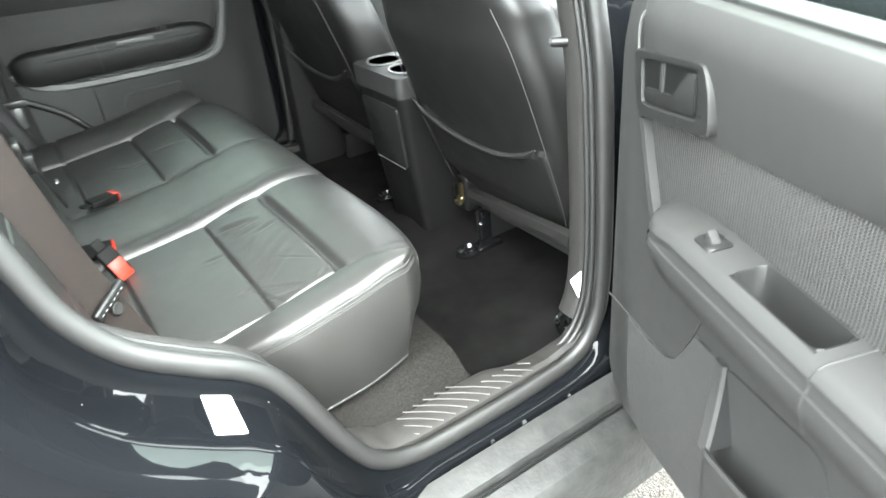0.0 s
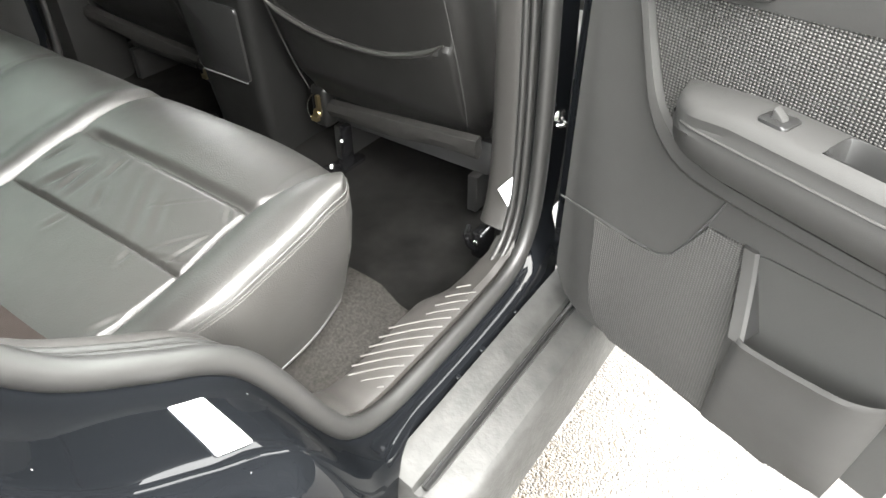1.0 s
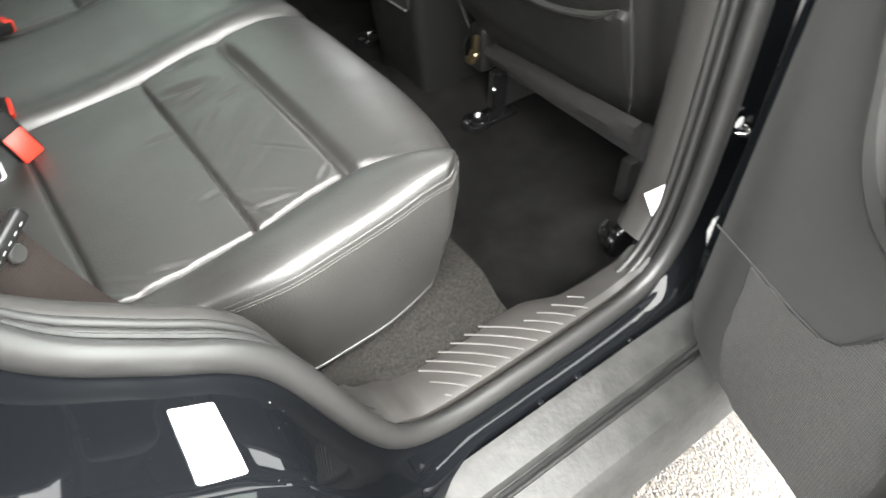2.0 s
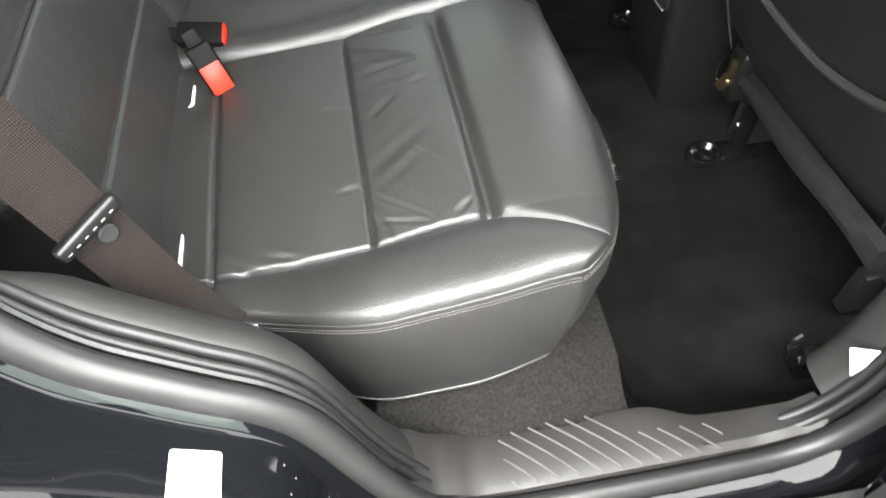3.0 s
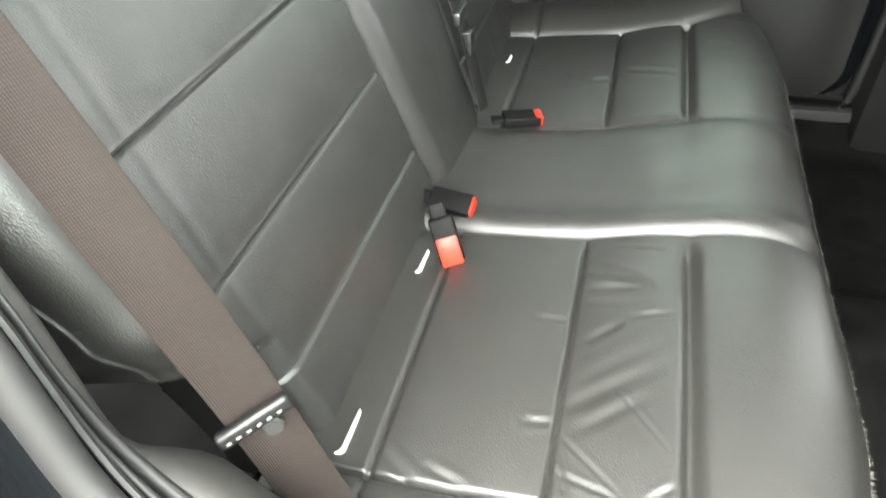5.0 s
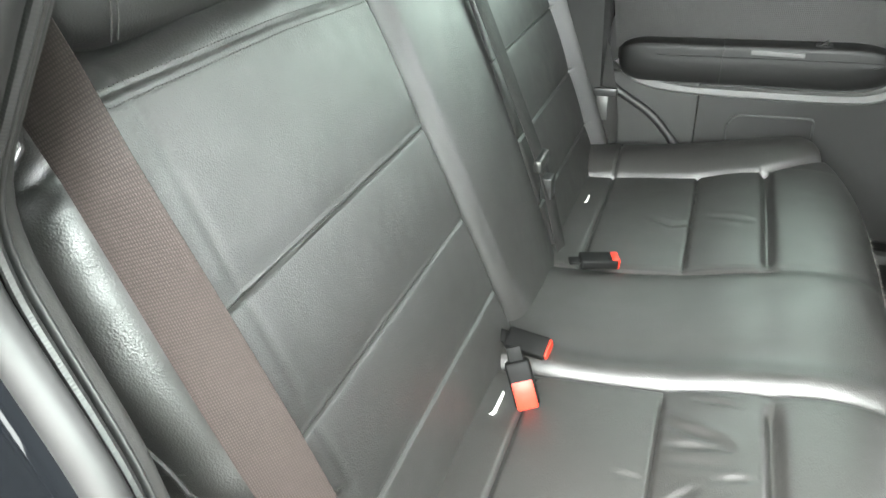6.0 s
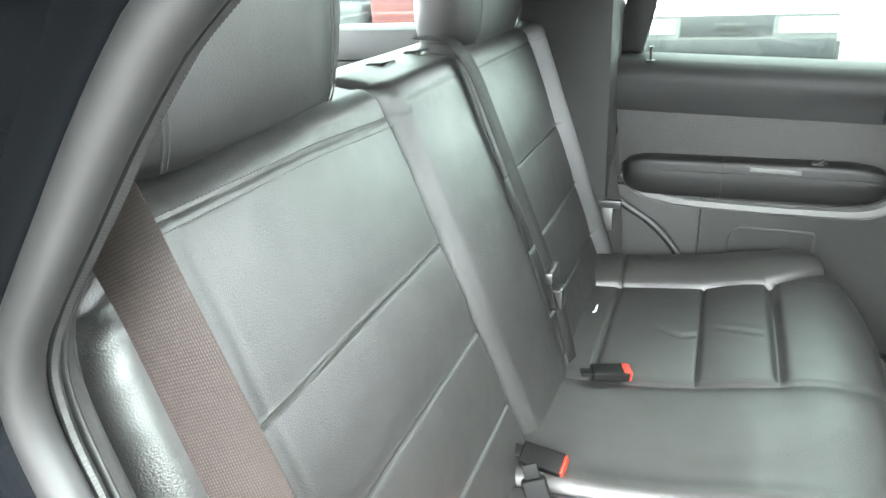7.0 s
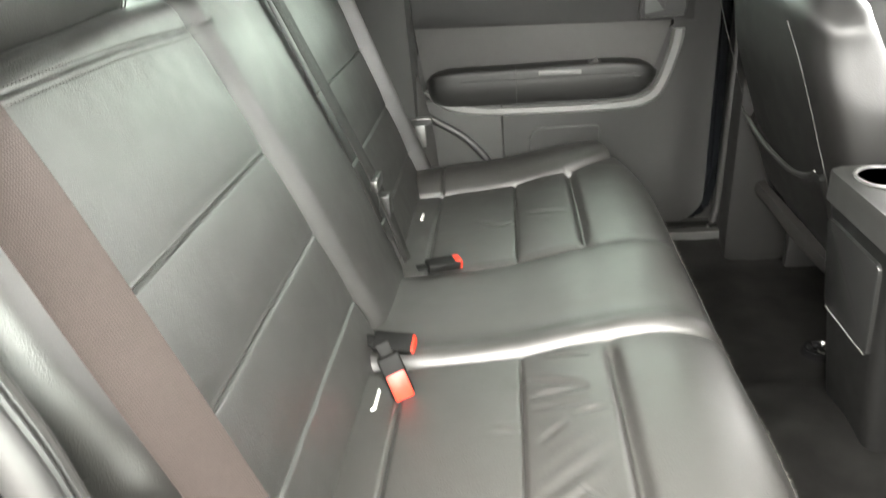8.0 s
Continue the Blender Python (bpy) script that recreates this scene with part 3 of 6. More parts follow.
for a, b in zip(gr, gr[1:]):
    for j in range(NY):
        bm.faces.new((a[j], a[j + 1], b[j + 1], b[j]))
bmesh.ops.solidify(bm, geom=bm.faces[:], thickness=0.02)
tagged(part("floor", bm, CARPET), "charcoal carpet of the rear footwell", "carpet floor", kind="structure")
# paler carpet over the riser under the bench
bm = bmesh.new()
gr = []
for i in range(13):
    s = i / 12
    row = []
    for j in range(41):
        y = -0.667 + 1.315 * j / 40
        x = 0.20 + (0.29 - 0.006 * math.sin(5 * y)) * s
        z = 0.440 + 0.032 * ramp_to(y, [(-0.652, 0.0), (-0.59, 1.0)]) - 0.014 * max(0, s - 0.75) / 0.25 + 0.002 * noise.noise((x * 30, y * 30, 7))
        row.append(bm.verts.new((x, y, z)))
    gr.append(row)
for a, b in zip(gr, gr[1:]):
    for j in range(40):
        bm.faces.new((a[j], a[j + 1], b[j + 1], b[j]))
bmesh.ops.solidify(bm, geom=bm.faces[:], thickness=0.012)
tagged(part("carpet_flap", bm, CARPET_LT), "loose grey carpet flap under the bench cushion", "carpet", kind="structure")

# ---- rear bench ----
XF, YS = 0.515, 0.627


def front_x(y):
    a = abs(y)
    q = max(0.0, (a - 0.37) / 0.257)
    return 0.402 + 0.113 * max(0.0, 1 - q ** 1.7) ** 0.7


CREASES = [(0.232, -0.200, 0.298, -0.234, 0.0042, 0.008), (0.239, -0.238, 0.302, -0.240, 0.0030, 0.006), (0.262, -0.155, 0.312, -0.166, 0.0024, 0.005), (0.288, -0.287, 0.326, -0.279, 0.0022, 0.005),
           (0.244, -0.322, 0.272, -0.300, 0.0022, 0.006), (0.226, -0.416, 0.318, -0.356, 0.0022, 0.010), (0.236, -0.385, 0.318, -0.325, 0.0013, 0.009), (0.245, -0.440, 0.300, -0.400, 0.0012, 0.007),
           (0.279, -0.394, 0.328, -0.455, 0.0013, 0.0022), (0.229, -0.447, 0.287, -0.504, 0.0016, 0.0024), (0.226, -0.462, 0.244, -0.515, 0.0020, 0.0030), (0.226, -0.484, 0.284, -0.508, 0.0018, 0.0032),
           (0.312, -0.506, 0.332, -0.489, 0.0020, 0.004), (0.192, -0.434, 0.221, -0.431, 0.0016, 0.005), (0.183, -0.290, 0.217, -0.293, 0.0018, 0.005), (0.060, -0.489, 0.098, -0.520, 0.0026, 0.006),
           (0.110, -0.500, 0.150, -0.514, 0.0016, 0.005), (0.235, -0.262, 0.300, -0.268, 0.0016, 0.006), (0.19, 0.30, 0.22, 0.31, 0.0026, 0.008), (0.15, 0.33, 0.19, 0.30, 0.0030, 0.008), (0.25, 0.33, 0.32, 0.30, 0.0022, 0.008)]
ROLL = [(0.0, 0.0), (0.15, 0.015), (0.35, 0.029), (0.6, 0.038), (0.8, 0.039), (0.92, 0.037), (1.0, 0.033)]


def outer_y(x, far=False):
    """The near cushion narrows towards the backrest, where the belt passes."""
    return YS if far else curve_at(x, [(-0.05, 0.560), (0.05, 0.566), (0.09, 0.577), (0.133, 0.592), (0.18, 0.614), (0.215, 0.625), (0.26, 0.627), (0.60, 0.627)])


def crease(x, y):
    d = 0.0
    for x0, y0, x1, y1, h, w in CREASES:
        if abs(x - (x0 + x1) / 2) > 0.08 or abs(y - (y0 + y1) / 2) > 0.08:
            continue
        dx, dy = x1 - x0, y1 - y0
        t = max(0.0, min(1.0, ((x - x0) * dx + (y - y0) * dy) / (dx * dx + dy * dy)))
        q = math.hypot(x - x0 - t * dx, y - y0 - t * dy)
        if q < 3 * w:
            d += h * 0.8 * (1.3 * dip(q, w) - 0.5 * dip(q - 1.6 * w, w)) * math.sin(math.pi * (0.1 + 0.8 * t))
    return d


def bench_z(x, y):
    """Height of the bench's leather."""
    a = abs(y)
    z = curve_at(x, [(-0.05, 0.597), (0.053, 0.602), (0.14, 0.608), (0.223, 0.620), (0.30, 0.638), (0.335, 0.645), (0.375, 0.655), (0.42, 0.660), (0.46, 0.655), (0.49, 0.643), (0.515, 0.62)])
    inside = 0.147 < a < 0.518 or -0.147 < y < -0.136
    if inside:
        pad = max(0.0, math.sin(math.pi * (a - 0.147) / 0.371)) ** 0.6 * 0.006
        z += pad
        fade = min(1.0, max(0.15, (a - 0.147) / 0.03))
        z -= 0.006 * dip(x - 0.223, 0.0028) * fade
        z -= 0.012 * dip(x - 0.346, 0.008) * fade
        if 0.05 < x < 0.34:
            z += 0.004 * abs(math.sin(math.pi * (x - 0.053) / 0.17)) ** 0.7 if x < 0.223 else 0.004 * max(0.0, math.sin(math.pi * (x - 0.223) / 0.118)) ** 0.7
    if a > 0.147:
        z -= 0.006 * dip(x - 0.053, 0.0035)
    # the outer roll, its seam running out to the front corner
    seam_y = 0.518 if x < 0.335 else 0.518 + 0.058 * ((x - 0.335) / 0.11) ** 1.4
    if a > seam_y - 0.002:
        t = max(0.0, min(1.0, (a - seam_y) / max(0.02, outer_y(x, y > 0) - seam_y)))
        z += curve_at(t, ROLL) * curve_at(x, [(-0.05, 0.8), (0.1, 1.0), (0.25, 0.95), (0.35, 0.8), (0.42, 0.6), (0.47, 0.35), (0.52, 0.15)] if y > 0 else [(-0.05, 0.35), (0.09, 0.42), (0.133, 0.52), (0.18, 0.92), (0.215, 1.1), (0.25, 1.1), (0.30, 1.0), (0.40, 1.0), (0.45, 0.75), (0.50, 0.35), (0.52, 0.2)])
    if x < 0.47:
        z -= 0.007 * dip(a - seam_y, 0.0032 if x < 0.335 else 0.008)
    # middle place
    if -0.135 < y < 0.16:
        z += curve_at(y, [(-0.16, 0.012), (-0.115, 0.014), (-0.075, 0.007), (-0.03, 0.010), (0.06, 0.011), (0.118, 0.008), (0.15, -0.002)]) * ramp_to(x, [(0.3, 1.0), (0.46, 0.6), (0.515, 0.2)])
        z -= 0.004 * dip(y - 0.147, 0.003) * (1 if x < 0.36 else 0)
    z -= crease(x, y)
    z += 0.0002 * noise.noise((x * 7, y * 7, 1)) + 0.0001 * noise.noise((x * 60, y * 60, 5))
    return z


def cushion(y0, y1, nx, ny, owner, name="cushion"):
    """A leather cushion between two cuts, with rolled edges, sides and a base."""
    bm = bmesh.new()
    X0 = -0.045
    grid = []
    for i in range(nx + 1):
        row = []
        for j in range(ny + 1):
            y = y0 + (y1 - y0) * j / ny
            xf = front_x(y)
            s = i / nx
            x = X0 + (xf - X0) * s
            a = abs(y)
            if a > 0.4:
                y = math.copysign(0.4 + (a - 0.4) * (outer_y(x, y > 0) - 0.4) / (YS - 0.4), y)
            z = bench_z(x, y)
            drop = 0.0
            for d, r in ((xf - x, ramp_to(abs(y), [(0.45, 0.03), (0.58, 0.008)])), (y + outer_y(x), 0.007) if y0 < -0.3 else (y - y0, 0.034), (y1 - y, 0.007)):
                if d < r:
                    drop = max(drop, r * 0.8 * (1 - math.sqrt(max(0, 1 - ((r - d) / r) ** 2))))
            row.append(bm.verts.new((x, y, z - drop)))
        grid.append(row)
    for a, b in zip(grid, grid[1:]):
        for j in range(ny):
            bm.faces.new((a[j], a[j + 1], b[j + 1], b[j]))
    loop = [grid[i][0] for i in range(nx + 1)] + grid[nx][1:] + [grid[i][ny] for i in range(nx - 1, -1, -1)] + grid[0][ny - 1:0:-1]
    n = len(loop)
    base = [v.co.copy() for v in loop]
    mid = Vector(((X0 + XF) / 2, (y0 + y1) / 2, 0))
    prev = loop
    rims = []
    for k, (f, o) in enumerate(((0.06, 0.003), (0.25, 0.006), (0.5, 0.005), (0.8, -0.001), (1.0, -0.008), (1.04, -0.024))):
        cur = []
        for i in range(n):
            t = base[(i + 1) % n] - base[i - 1]
            nor = Vector((t.y, -t.x, 0)).normalized()
            if nor.dot(base[i] - mid) < 0:
                nor = -nor
            p = base[i]
            fr = ramp_to(p.x, [(0.30, 0.0), (0.50, 1.0)])
            zb = 0.468 + 0.085 * (p.x - 0.1)
            cut = abs(p.y - y0) < 1e-5 and abs(y0) < 0.3 or abs(p.y - y1) < 1e-5 and abs(y1) < 0.3
            oo = (0.0 if cut else o) - fr * 0.035 * f * f
            cur.append(bm.verts.new(Vector((p.x, p.y, p.z + (zb - p.z) * f)) + nor * oo))
        for i in range(n):
            bm.faces.new((prev[i], prev[(i + 1) % n], cur[(i + 1) % n], cur[i]))
        prev = cur
        rims.append([v.co.copy() for v in cur])
    bm.faces.new(prev)
    ob = part(name, bm, LEATHER, owner)
    return base, rims, nx, ny, ob


near_s = thing("rear_bench", "single black leather rear seat with creased stitched panels", "car seat", "rear seats")
base, rims, nx, ny, near_c = cushion(-YS, -0.137, 280, 230, near_s)
# piping along the outer side, and the welt at its foot
seat_mid = Vector((0.24, -0.38, 0))


def edge_row(k, out):
    """A line along the cushion's outer side and round its front corner, k of the way from the edge to the first rim."""
    rows = []
    for i in range(8, nx + 72):
        p = base[i].lerp(rims[0][i], k) if k <= 1 else rims[0][i].lerp(rims[1][i], k - 1)
        t = base[i + 1] - base[i - 1]
        nor = Vector((t.y, -t.x, 0)).normalized()
        rows.append(p + nor * (out if nor.dot(base[i] - seat_mid) > 0 else -out))
    kept = [rows[0]]
    for q in rows[1:]:
        if (q - kept[-1]).length > 0.004:
            kept.append(q)
    return kept


bm = bmesh.new()
tube(bm, edge_row(0.35, 0.0002), 0.0013)
part("piping", bm, LEATHER, near_c, "stitched piping along the cushion side")
foot = rims[4][39:nx + 1] + rims[4][nx + 1:nx + 118]
bm = bmesh.new()
tube(bm, foot[::3], 0.0020)
part("welt", bm, LEATHER_WORN, near_c, "pale welt along the cushion foot")
for k in (0.85, 1.06):
    bm = bmesh.new()
    row = edge_row(k, 0.0005)
    for p, q in zip(row, row[1:]):
        tube(bm, [p, p.lerp(q, 0.78)], 0.00045, 5)
    part("stitching", bm, STITCH, near_c)

wide_s = thing("rear_bench", "double black leather rear seat with a raised middle place", "car seat", "rear seats")
base2, rims2, nx2, ny2, wide_c = cushion(-0.133, YS, 180, 230, wide_s)
# frayed leather edge along the front
rnd = random.Random(4)


def fringe(owner, line):
    bm = bmesh.new()
    for p, q in zip(line, line[1:]):
        for _ in range(4):
            c = p.lerp(q, rnd.random()) + Vector((0.002, 0, -0.010 + rnd.uniform(-0.005, 0.004)))
            d = Vector((rnd.uniform(0.003, 0.0095), rnd.uniform(-0.004, 0.004), rnd.uniform(-0.002, 0.004)))
            s = Vector((0, rnd.uniform(0.0006, 0.0016), 0.0006))
            a, b, e = bm.verts.new(c - s), bm.verts.new(c + s), bm.verts.new(c + d)
            f = bm.verts.new(c + Vector((-0.001, 0, 0.0012)))
            for tri in ((a, b, e), (b, f, e), (f, a, e), (a, f, b)):
                bm.faces.new(tri)
    tagged(part("frayed_edge", bm, FRINGE, owner, "frayed cut edge of the leather", smooth=False), kind="stuff")


fringe(near_c, base[nx:nx + ny + 1][80::2])
fringe(wide_c, base2[nx2:nx2 + ny2 + 1][:-32])

# backrests
RX0, RZ0, RK = -0.03, 0.676, -0.33


def split_y(z):
    """The cut between the single and the double backrest leans a little outwards to the top."""
    return -0.047 - 0.041 * (z - 0.59) / 0.51


def top_drop(y):
    return ramp_to(y, [(-0.54, 0.022), (-0.45, 0.013), (-0.35, 0.006), (-0.22, 0.0)])


def top_seam(y):
    """Height of the upper stitched seam: on the single backrest it dips towards the middle of the car."""
    return 1.112 if y > -0.05 else ramp_to(y, [(-0.50, 1.110), (-0.30, 1.109), (-0.08, 1.101)])


def rest_bump(y, z):
    """How far the backrest's leather stands out of its plane."""
    w = 0.0
    cut = split_y(z) + 0.0025
    if y < cut:
        inner, outer, k = -0.066, -0.472, 1.0
        side = max(0.0, (outer - 0.02 - y) / 0.108)
    elif y < 0.205:
        inner, outer, side = -0.058, 0.205, 0.0
    else:
        inner, outer = 0.21, 0.612
        side = max(0.0, (y - outer) / 0.05)
    seams = (0.68, 0.80, 0.932) if not (cut <= y < 0.205) else ()
    fade = max(0.0, 1 - side / 0.25)
    fade = fade * fade * (3 - 2 * fade)
    if fade > 0:
        for zs in seams:
            w += fade * (0.001 * dip(z - zs - 0.004, 0.002) - 0.0036 * dip(z - zs, 0.0018))
        prev = 0.56
        for zs in (*seams, top_seam(y)):
            if prev <= z < zs:
                w += fade * 0.0035 * math.sin(math.pi * (z - prev) / (zs - prev)) ** 0.5
            prev = zs
    w += (0.024 if y < 0 else 0.03) * math.sin(math.pi * min(1, side) * 0.75) ** 1.5 if side > 0 else 0
    w -= (0.0015 if y < 0 else 0.005) * dip(y - outer, 0.006) if seams else 0
    if cut <= y < 0.205:
        t = (y - cut) / (0.205 - cut)
        w += 0.016 * math.sin(math.pi * min(1, t * 1.05)) ** 0.5 
    w -= 0.0013 * dip(z - top_seam(y), 0.0022) + 0.0005 * dip(z - top_seam(y) + 0.008, 0.0016)
    w += 0.0009 * noise.noise((y * 14, z * 14, 2)) + 0.0003 * noise.noise((y * 50, z * 50, 8))
    return w


def backrest(y0, y1, ny, nz, owner, depth=0.13, waist=None, name="backrest", inner=None, lower=None):
    bm = bmesh.new()
    n = Vector((1, 0, -RK)).normalized()
    Z0, Z1 = 0.535, 1.148
    grid = []
    for i in range(nz + 1):
        row = []
        for j in range(ny + 1):
            z = Z0 + (Z1 - Z0) * i / nz
            ya = waist(z) if waist else lower(z) if lower else y0
            yb = inner(z) if inner else y1
            y = ya + (yb - ya) * j / ny
            z -= top_drop(y) * ((z - Z0) / (Z1 - Z0)) ** 6
            w = rest_bump(y, z)
            for d, r in ((y - ya, 0.03 if y0 < 0 else 0.012), (yb - y, 0.016 if y1 < 0 else 0.012), (Z1 - top_drop(y) - z, 0.03)):
                if d < r:
                    w -= r * (1 - math.sqrt(max(0, 1 - ((r - d) / r) ** 2)))
            row.append(bm.verts.new(Vector((RX0 + RK * (z - RZ0), y, z)) + n * w))
        grid.append(row)
    for a, b in zip(grid, grid[1:]):
        for j in range(ny):
            bm.faces.new((a[j], a[j + 1], b[j + 1], b[j]))
    loop = [r[0] for r in grid] + grid[nz][1:] + [grid[i][ny] for i in range(nz - 1, -1, -1)] + grid[0][ny - 1:0:-1]
    top = (y0 + y1) / 2
    prev, m = loop, len(loop)
    src = [v.co.copy() for v in loop]
    for f, sh in ((0.35, 0.004), (0.8, 0.004), (1.0, -0.01)):
        cur = []
        for p in src:
            q = p - n * (depth * f) + Vector((0, (1 if p.y > top else -1) * sh * (abs(p.y - y1) < 0.04 or p.y < y0 + 0.01), 0))
            if p.z > 1.0:
                q.z += 0.012 * math.sin(f * 2.6) + 0.032 * f
            cur.append(bm.verts.new(q))
        for i in range(m):
            bm.faces.new((prev[i], prev[(i + 1) % m], cur[(i + 1) % m], cur[i]))
        prev = cur
    bm.faces.new(prev)
    ob = part(name, bm, LEATHER, owner)
    return src, nz, ny, ob


def on_rest(y, z, out=0.0):
    n = Vector((1, 0, -RK)).normalized()
    return Vector((RX0 + RK * (z - RZ0), y, z)) + n * (rest_bump(y, z) + out)


WAIST = [(0.53, -0.485), (0.72, -0.49), (0.755, -0.53), (0.785, -0.572), (0.84, -0.592), (0.95, -0.607), (1.0, -0.604), (1.035, -0.601), (1.066, -0.594), (1.09, -0.580), (1.115, -0.552), (1.15, -0.498)]
srcb, nzb, nyb, near_b = backrest(-0.603, -0.066, 130, 320, near_s, waist=lambda z: ramp_to(z, WAIST), inner=split_y)
bm = bmesh.new()
tube(bm, [p + Vector((-0.012, -0.002, 0)) for p in srcb[94:nzb:3]], 0.0028)
part("piping", bm, LEATHER_WORN, near_b, "stitched piping down the backrest edge")
for dy, dx in ((0.011, 0.0222), (0.0145, 0.0240)):
    bm = bmesh.new()
    for i in range(100, nzb - 24, 2):
        o = Vector((dx, dy, 0.33 * dx))
        p, q = srcb[i] + o, srcb[i + 1] + o
        tube(bm, [p, p.lerp(q, 1.3)], 0.0006, 5)
    part("stitching", bm, STITCH, near_b)
for dz in (-0.0085, 0.0045):
    bm = bmesh.new()
    for i in range(88):
        y = -0.520 + i * 0.0050
        zz = top_seam(y) + dz
        tube(bm, [on_rest(y, zz, 0.0004), on_rest(y + 0.0034, zz, 0.0004)], 0.0006, 5)
    part("stitching", bm, STITCH, near_b)
backrest(-0.060, 0.2045, 70, 200, wide_s, name="middle_backrest", lower=lambda z: split_y(z) + 0.005)
backrest(0.2065, 0.662, 110, 300, wide_s)


def headrest(y, x=-0.250, z0=1.117):
    """A broad leather pillow on two posts."""
    t = thing("headrest", "broad black leather headrest on the rear backrest", "headrest", "rear headrests")
    bm = bmesh.new()
    NU, NV = 40, 24
    g = []
    for i in range(NV + 1):
        a = math.pi * (i / NV - 0.5)
        row = []
        for j in range(NU):
            b = 2 * math.pi * j / NU
            sg = lambda v, p: math.copysign(abs(v) ** p, v)
            px = 0.065 * sg(math.cos(a), 0.55) * sg(math.cos(b), 0.6)
            py = 0.198 * sg(math.cos(a), 0.3) * sg(math.sin(b), 0.5)
            pz = 0.112 * sg(math.sin(a), 0.5)
            k = 1 - 0.10 * max(0, -pz / 0.105)
            d = 0.004 * dip(abs(py) - 0.131, 0.006)
            row.append(bm.verts.new((x + px * (1 - d * 10) + 0.08 * pz, y + py * k, z0 + 0.112 + pz)))
        g.append(row)
    for r0, r1 in zip(g, g[1:]):
        for j in range(NU):
            bm.faces.new((r0[j], r0[(j + 1) % NU], r1[(j + 1) % NU], r1[j]))
    bmesh.ops.remove_doubles(bm, verts=bm.verts[:], dist=1e-5)
    part("pillow", bm, LEATHER, t)
    for sd in (-1, 1):
        for off in (0.128, 0.135):
            bm = bmesh.new()
            tube(bm, spline([(x + 0.0625 + 0.08 * zz + dx, y + sd * off, z0 + 0.112 + zz) for dx, zz in ((-0.010, -0.095), (-0.002, -0.07), (0.0015, -0.02), (0.0015, 0.03), (-0.002, 0.075), (-0.012, 0.1))], 30), 0.0009, 6)
            part("seam", bm, STITCH, t, "stitched seam")
    for s in (-0.07, 0.07):
        bm = bmesh.new()
        tube_line(bm, (x + 0.005, y + s, z0 - 0.05), (x, y + s, z0 + 0.03), 0.006)
        part("post", bm, CHROME, t, "bright steel post")
        bm = bmesh.new()
        box(bm, (x - 0.010, y + s - 0.014, z0 - 0.006), (x + 0.014, y + s + 0.014, z0 + 0.020), 0.005)
        part("guide", bm, PLASTIC_DARK, t)
    return t


headrest(-0.308)
headrest(0.47)


def ribbon(bm, pts, width, thick, across):
    """A flat strap through the points."""
    h, k = width / 2, thick / 2
    pr = [(-k, -h), (-k * 0.4, -h - k), (k * 0.4, -h - k), (k, -h), (k, h), (k * 0.4, h + k), (-k * 0.4, h + k), (-k, h)]
    rings = sweep(bm, pts, pr, across)
    uv = bm.loops.layers.uv.new("webbing")
    run = [0.0]
    for a, b in zip(pts, pts[1:]):
        run.append(run[-1] + (b - a).length)
    place = {v: (pr[j][1], run[i]) for i, r in enumerate(rings) for j, v in enumerate(r)}
    for f in bm.faces:
        for lp in f.loops:
            lp[uv].uv = place[lp.vert]


belt = thing("seat_belt", "brown-grey webbing seat belt across the backrest edge", "seat belt", "rear seat belts")
bm = bmesh.new()
ribbon(bm, spline([(-0.185, -0.578, 1.37), (-0.114, -0.590, 1.20), (-0.066, -0.600, 1.10), (-0.034, -0.588, 0.95), (-0.001, -0.577, 0.80), (0.040, -0.581, 0.67), (0.078, -0.594, 0.615)], 70), 0.048, 0.0016, lambda i, t: Vector((-0.98, -0.2, 0.0)).lerp(Vector((-0.76, -0.65, 0.0)), max(0.0, min(1.0, (i - 24) / 20))))
part("webbing", bm, BELT, belt)
def framed(at, x, y):
    """A pose at a place, with its x axis along x and its y axis near y."""
    x = Vector(x).normalized()
    z = x.cross(Vector(y)).normalized()
    y = z.cross(x)
    m = Matrix((x, y, z)).transposed().to_4x4()
    m.translation = at
    return m


# belt tongue and stop button, resting on the webbing
TONG = framed((0.0125, -0.5900, 0.7815), (0.0427, 0.0373, 0.0184), (0.30, -0.08, -0.95))


def posed(ob, m):
    ob.matrix_basis = m
    return ob


bm = bmesh.new()
box(bm, (-0.031, -0.007, -0.005), (0.031, 0.007, 0.006), 0.004, 3)
tong = posed(part("tongue", bm, JET, belt, "black belt tongue"), TONG)
for k in range(6):
    bm = bmesh.new()
    box(bm, (-0.025 + k * 0.0085, 0.0012, -0.0056), (-0.0205 + k * 0.0085, 0.0030, -0.0040), 0.0006, 1)
    part("slot", bm, SATIN, tong, "bright notch in the tongue")
bm = bmesh.new()
disc(bm, (0.0165, -0.5765, 0.7594), (0.65, -0.75, 0.14), 0.0085, 0.004, 20, 0.0015)
part("stop_button", bm, PLASTIC_INT, belt, "round plastic stop button")
bm = bmesh.new()
box(bm, (0.088, -0.614, 0.600), (0.110, -0.606, 0.648), 0.003)
part("anchor", bm, CHROME, belt, "bright steel belt anchor")

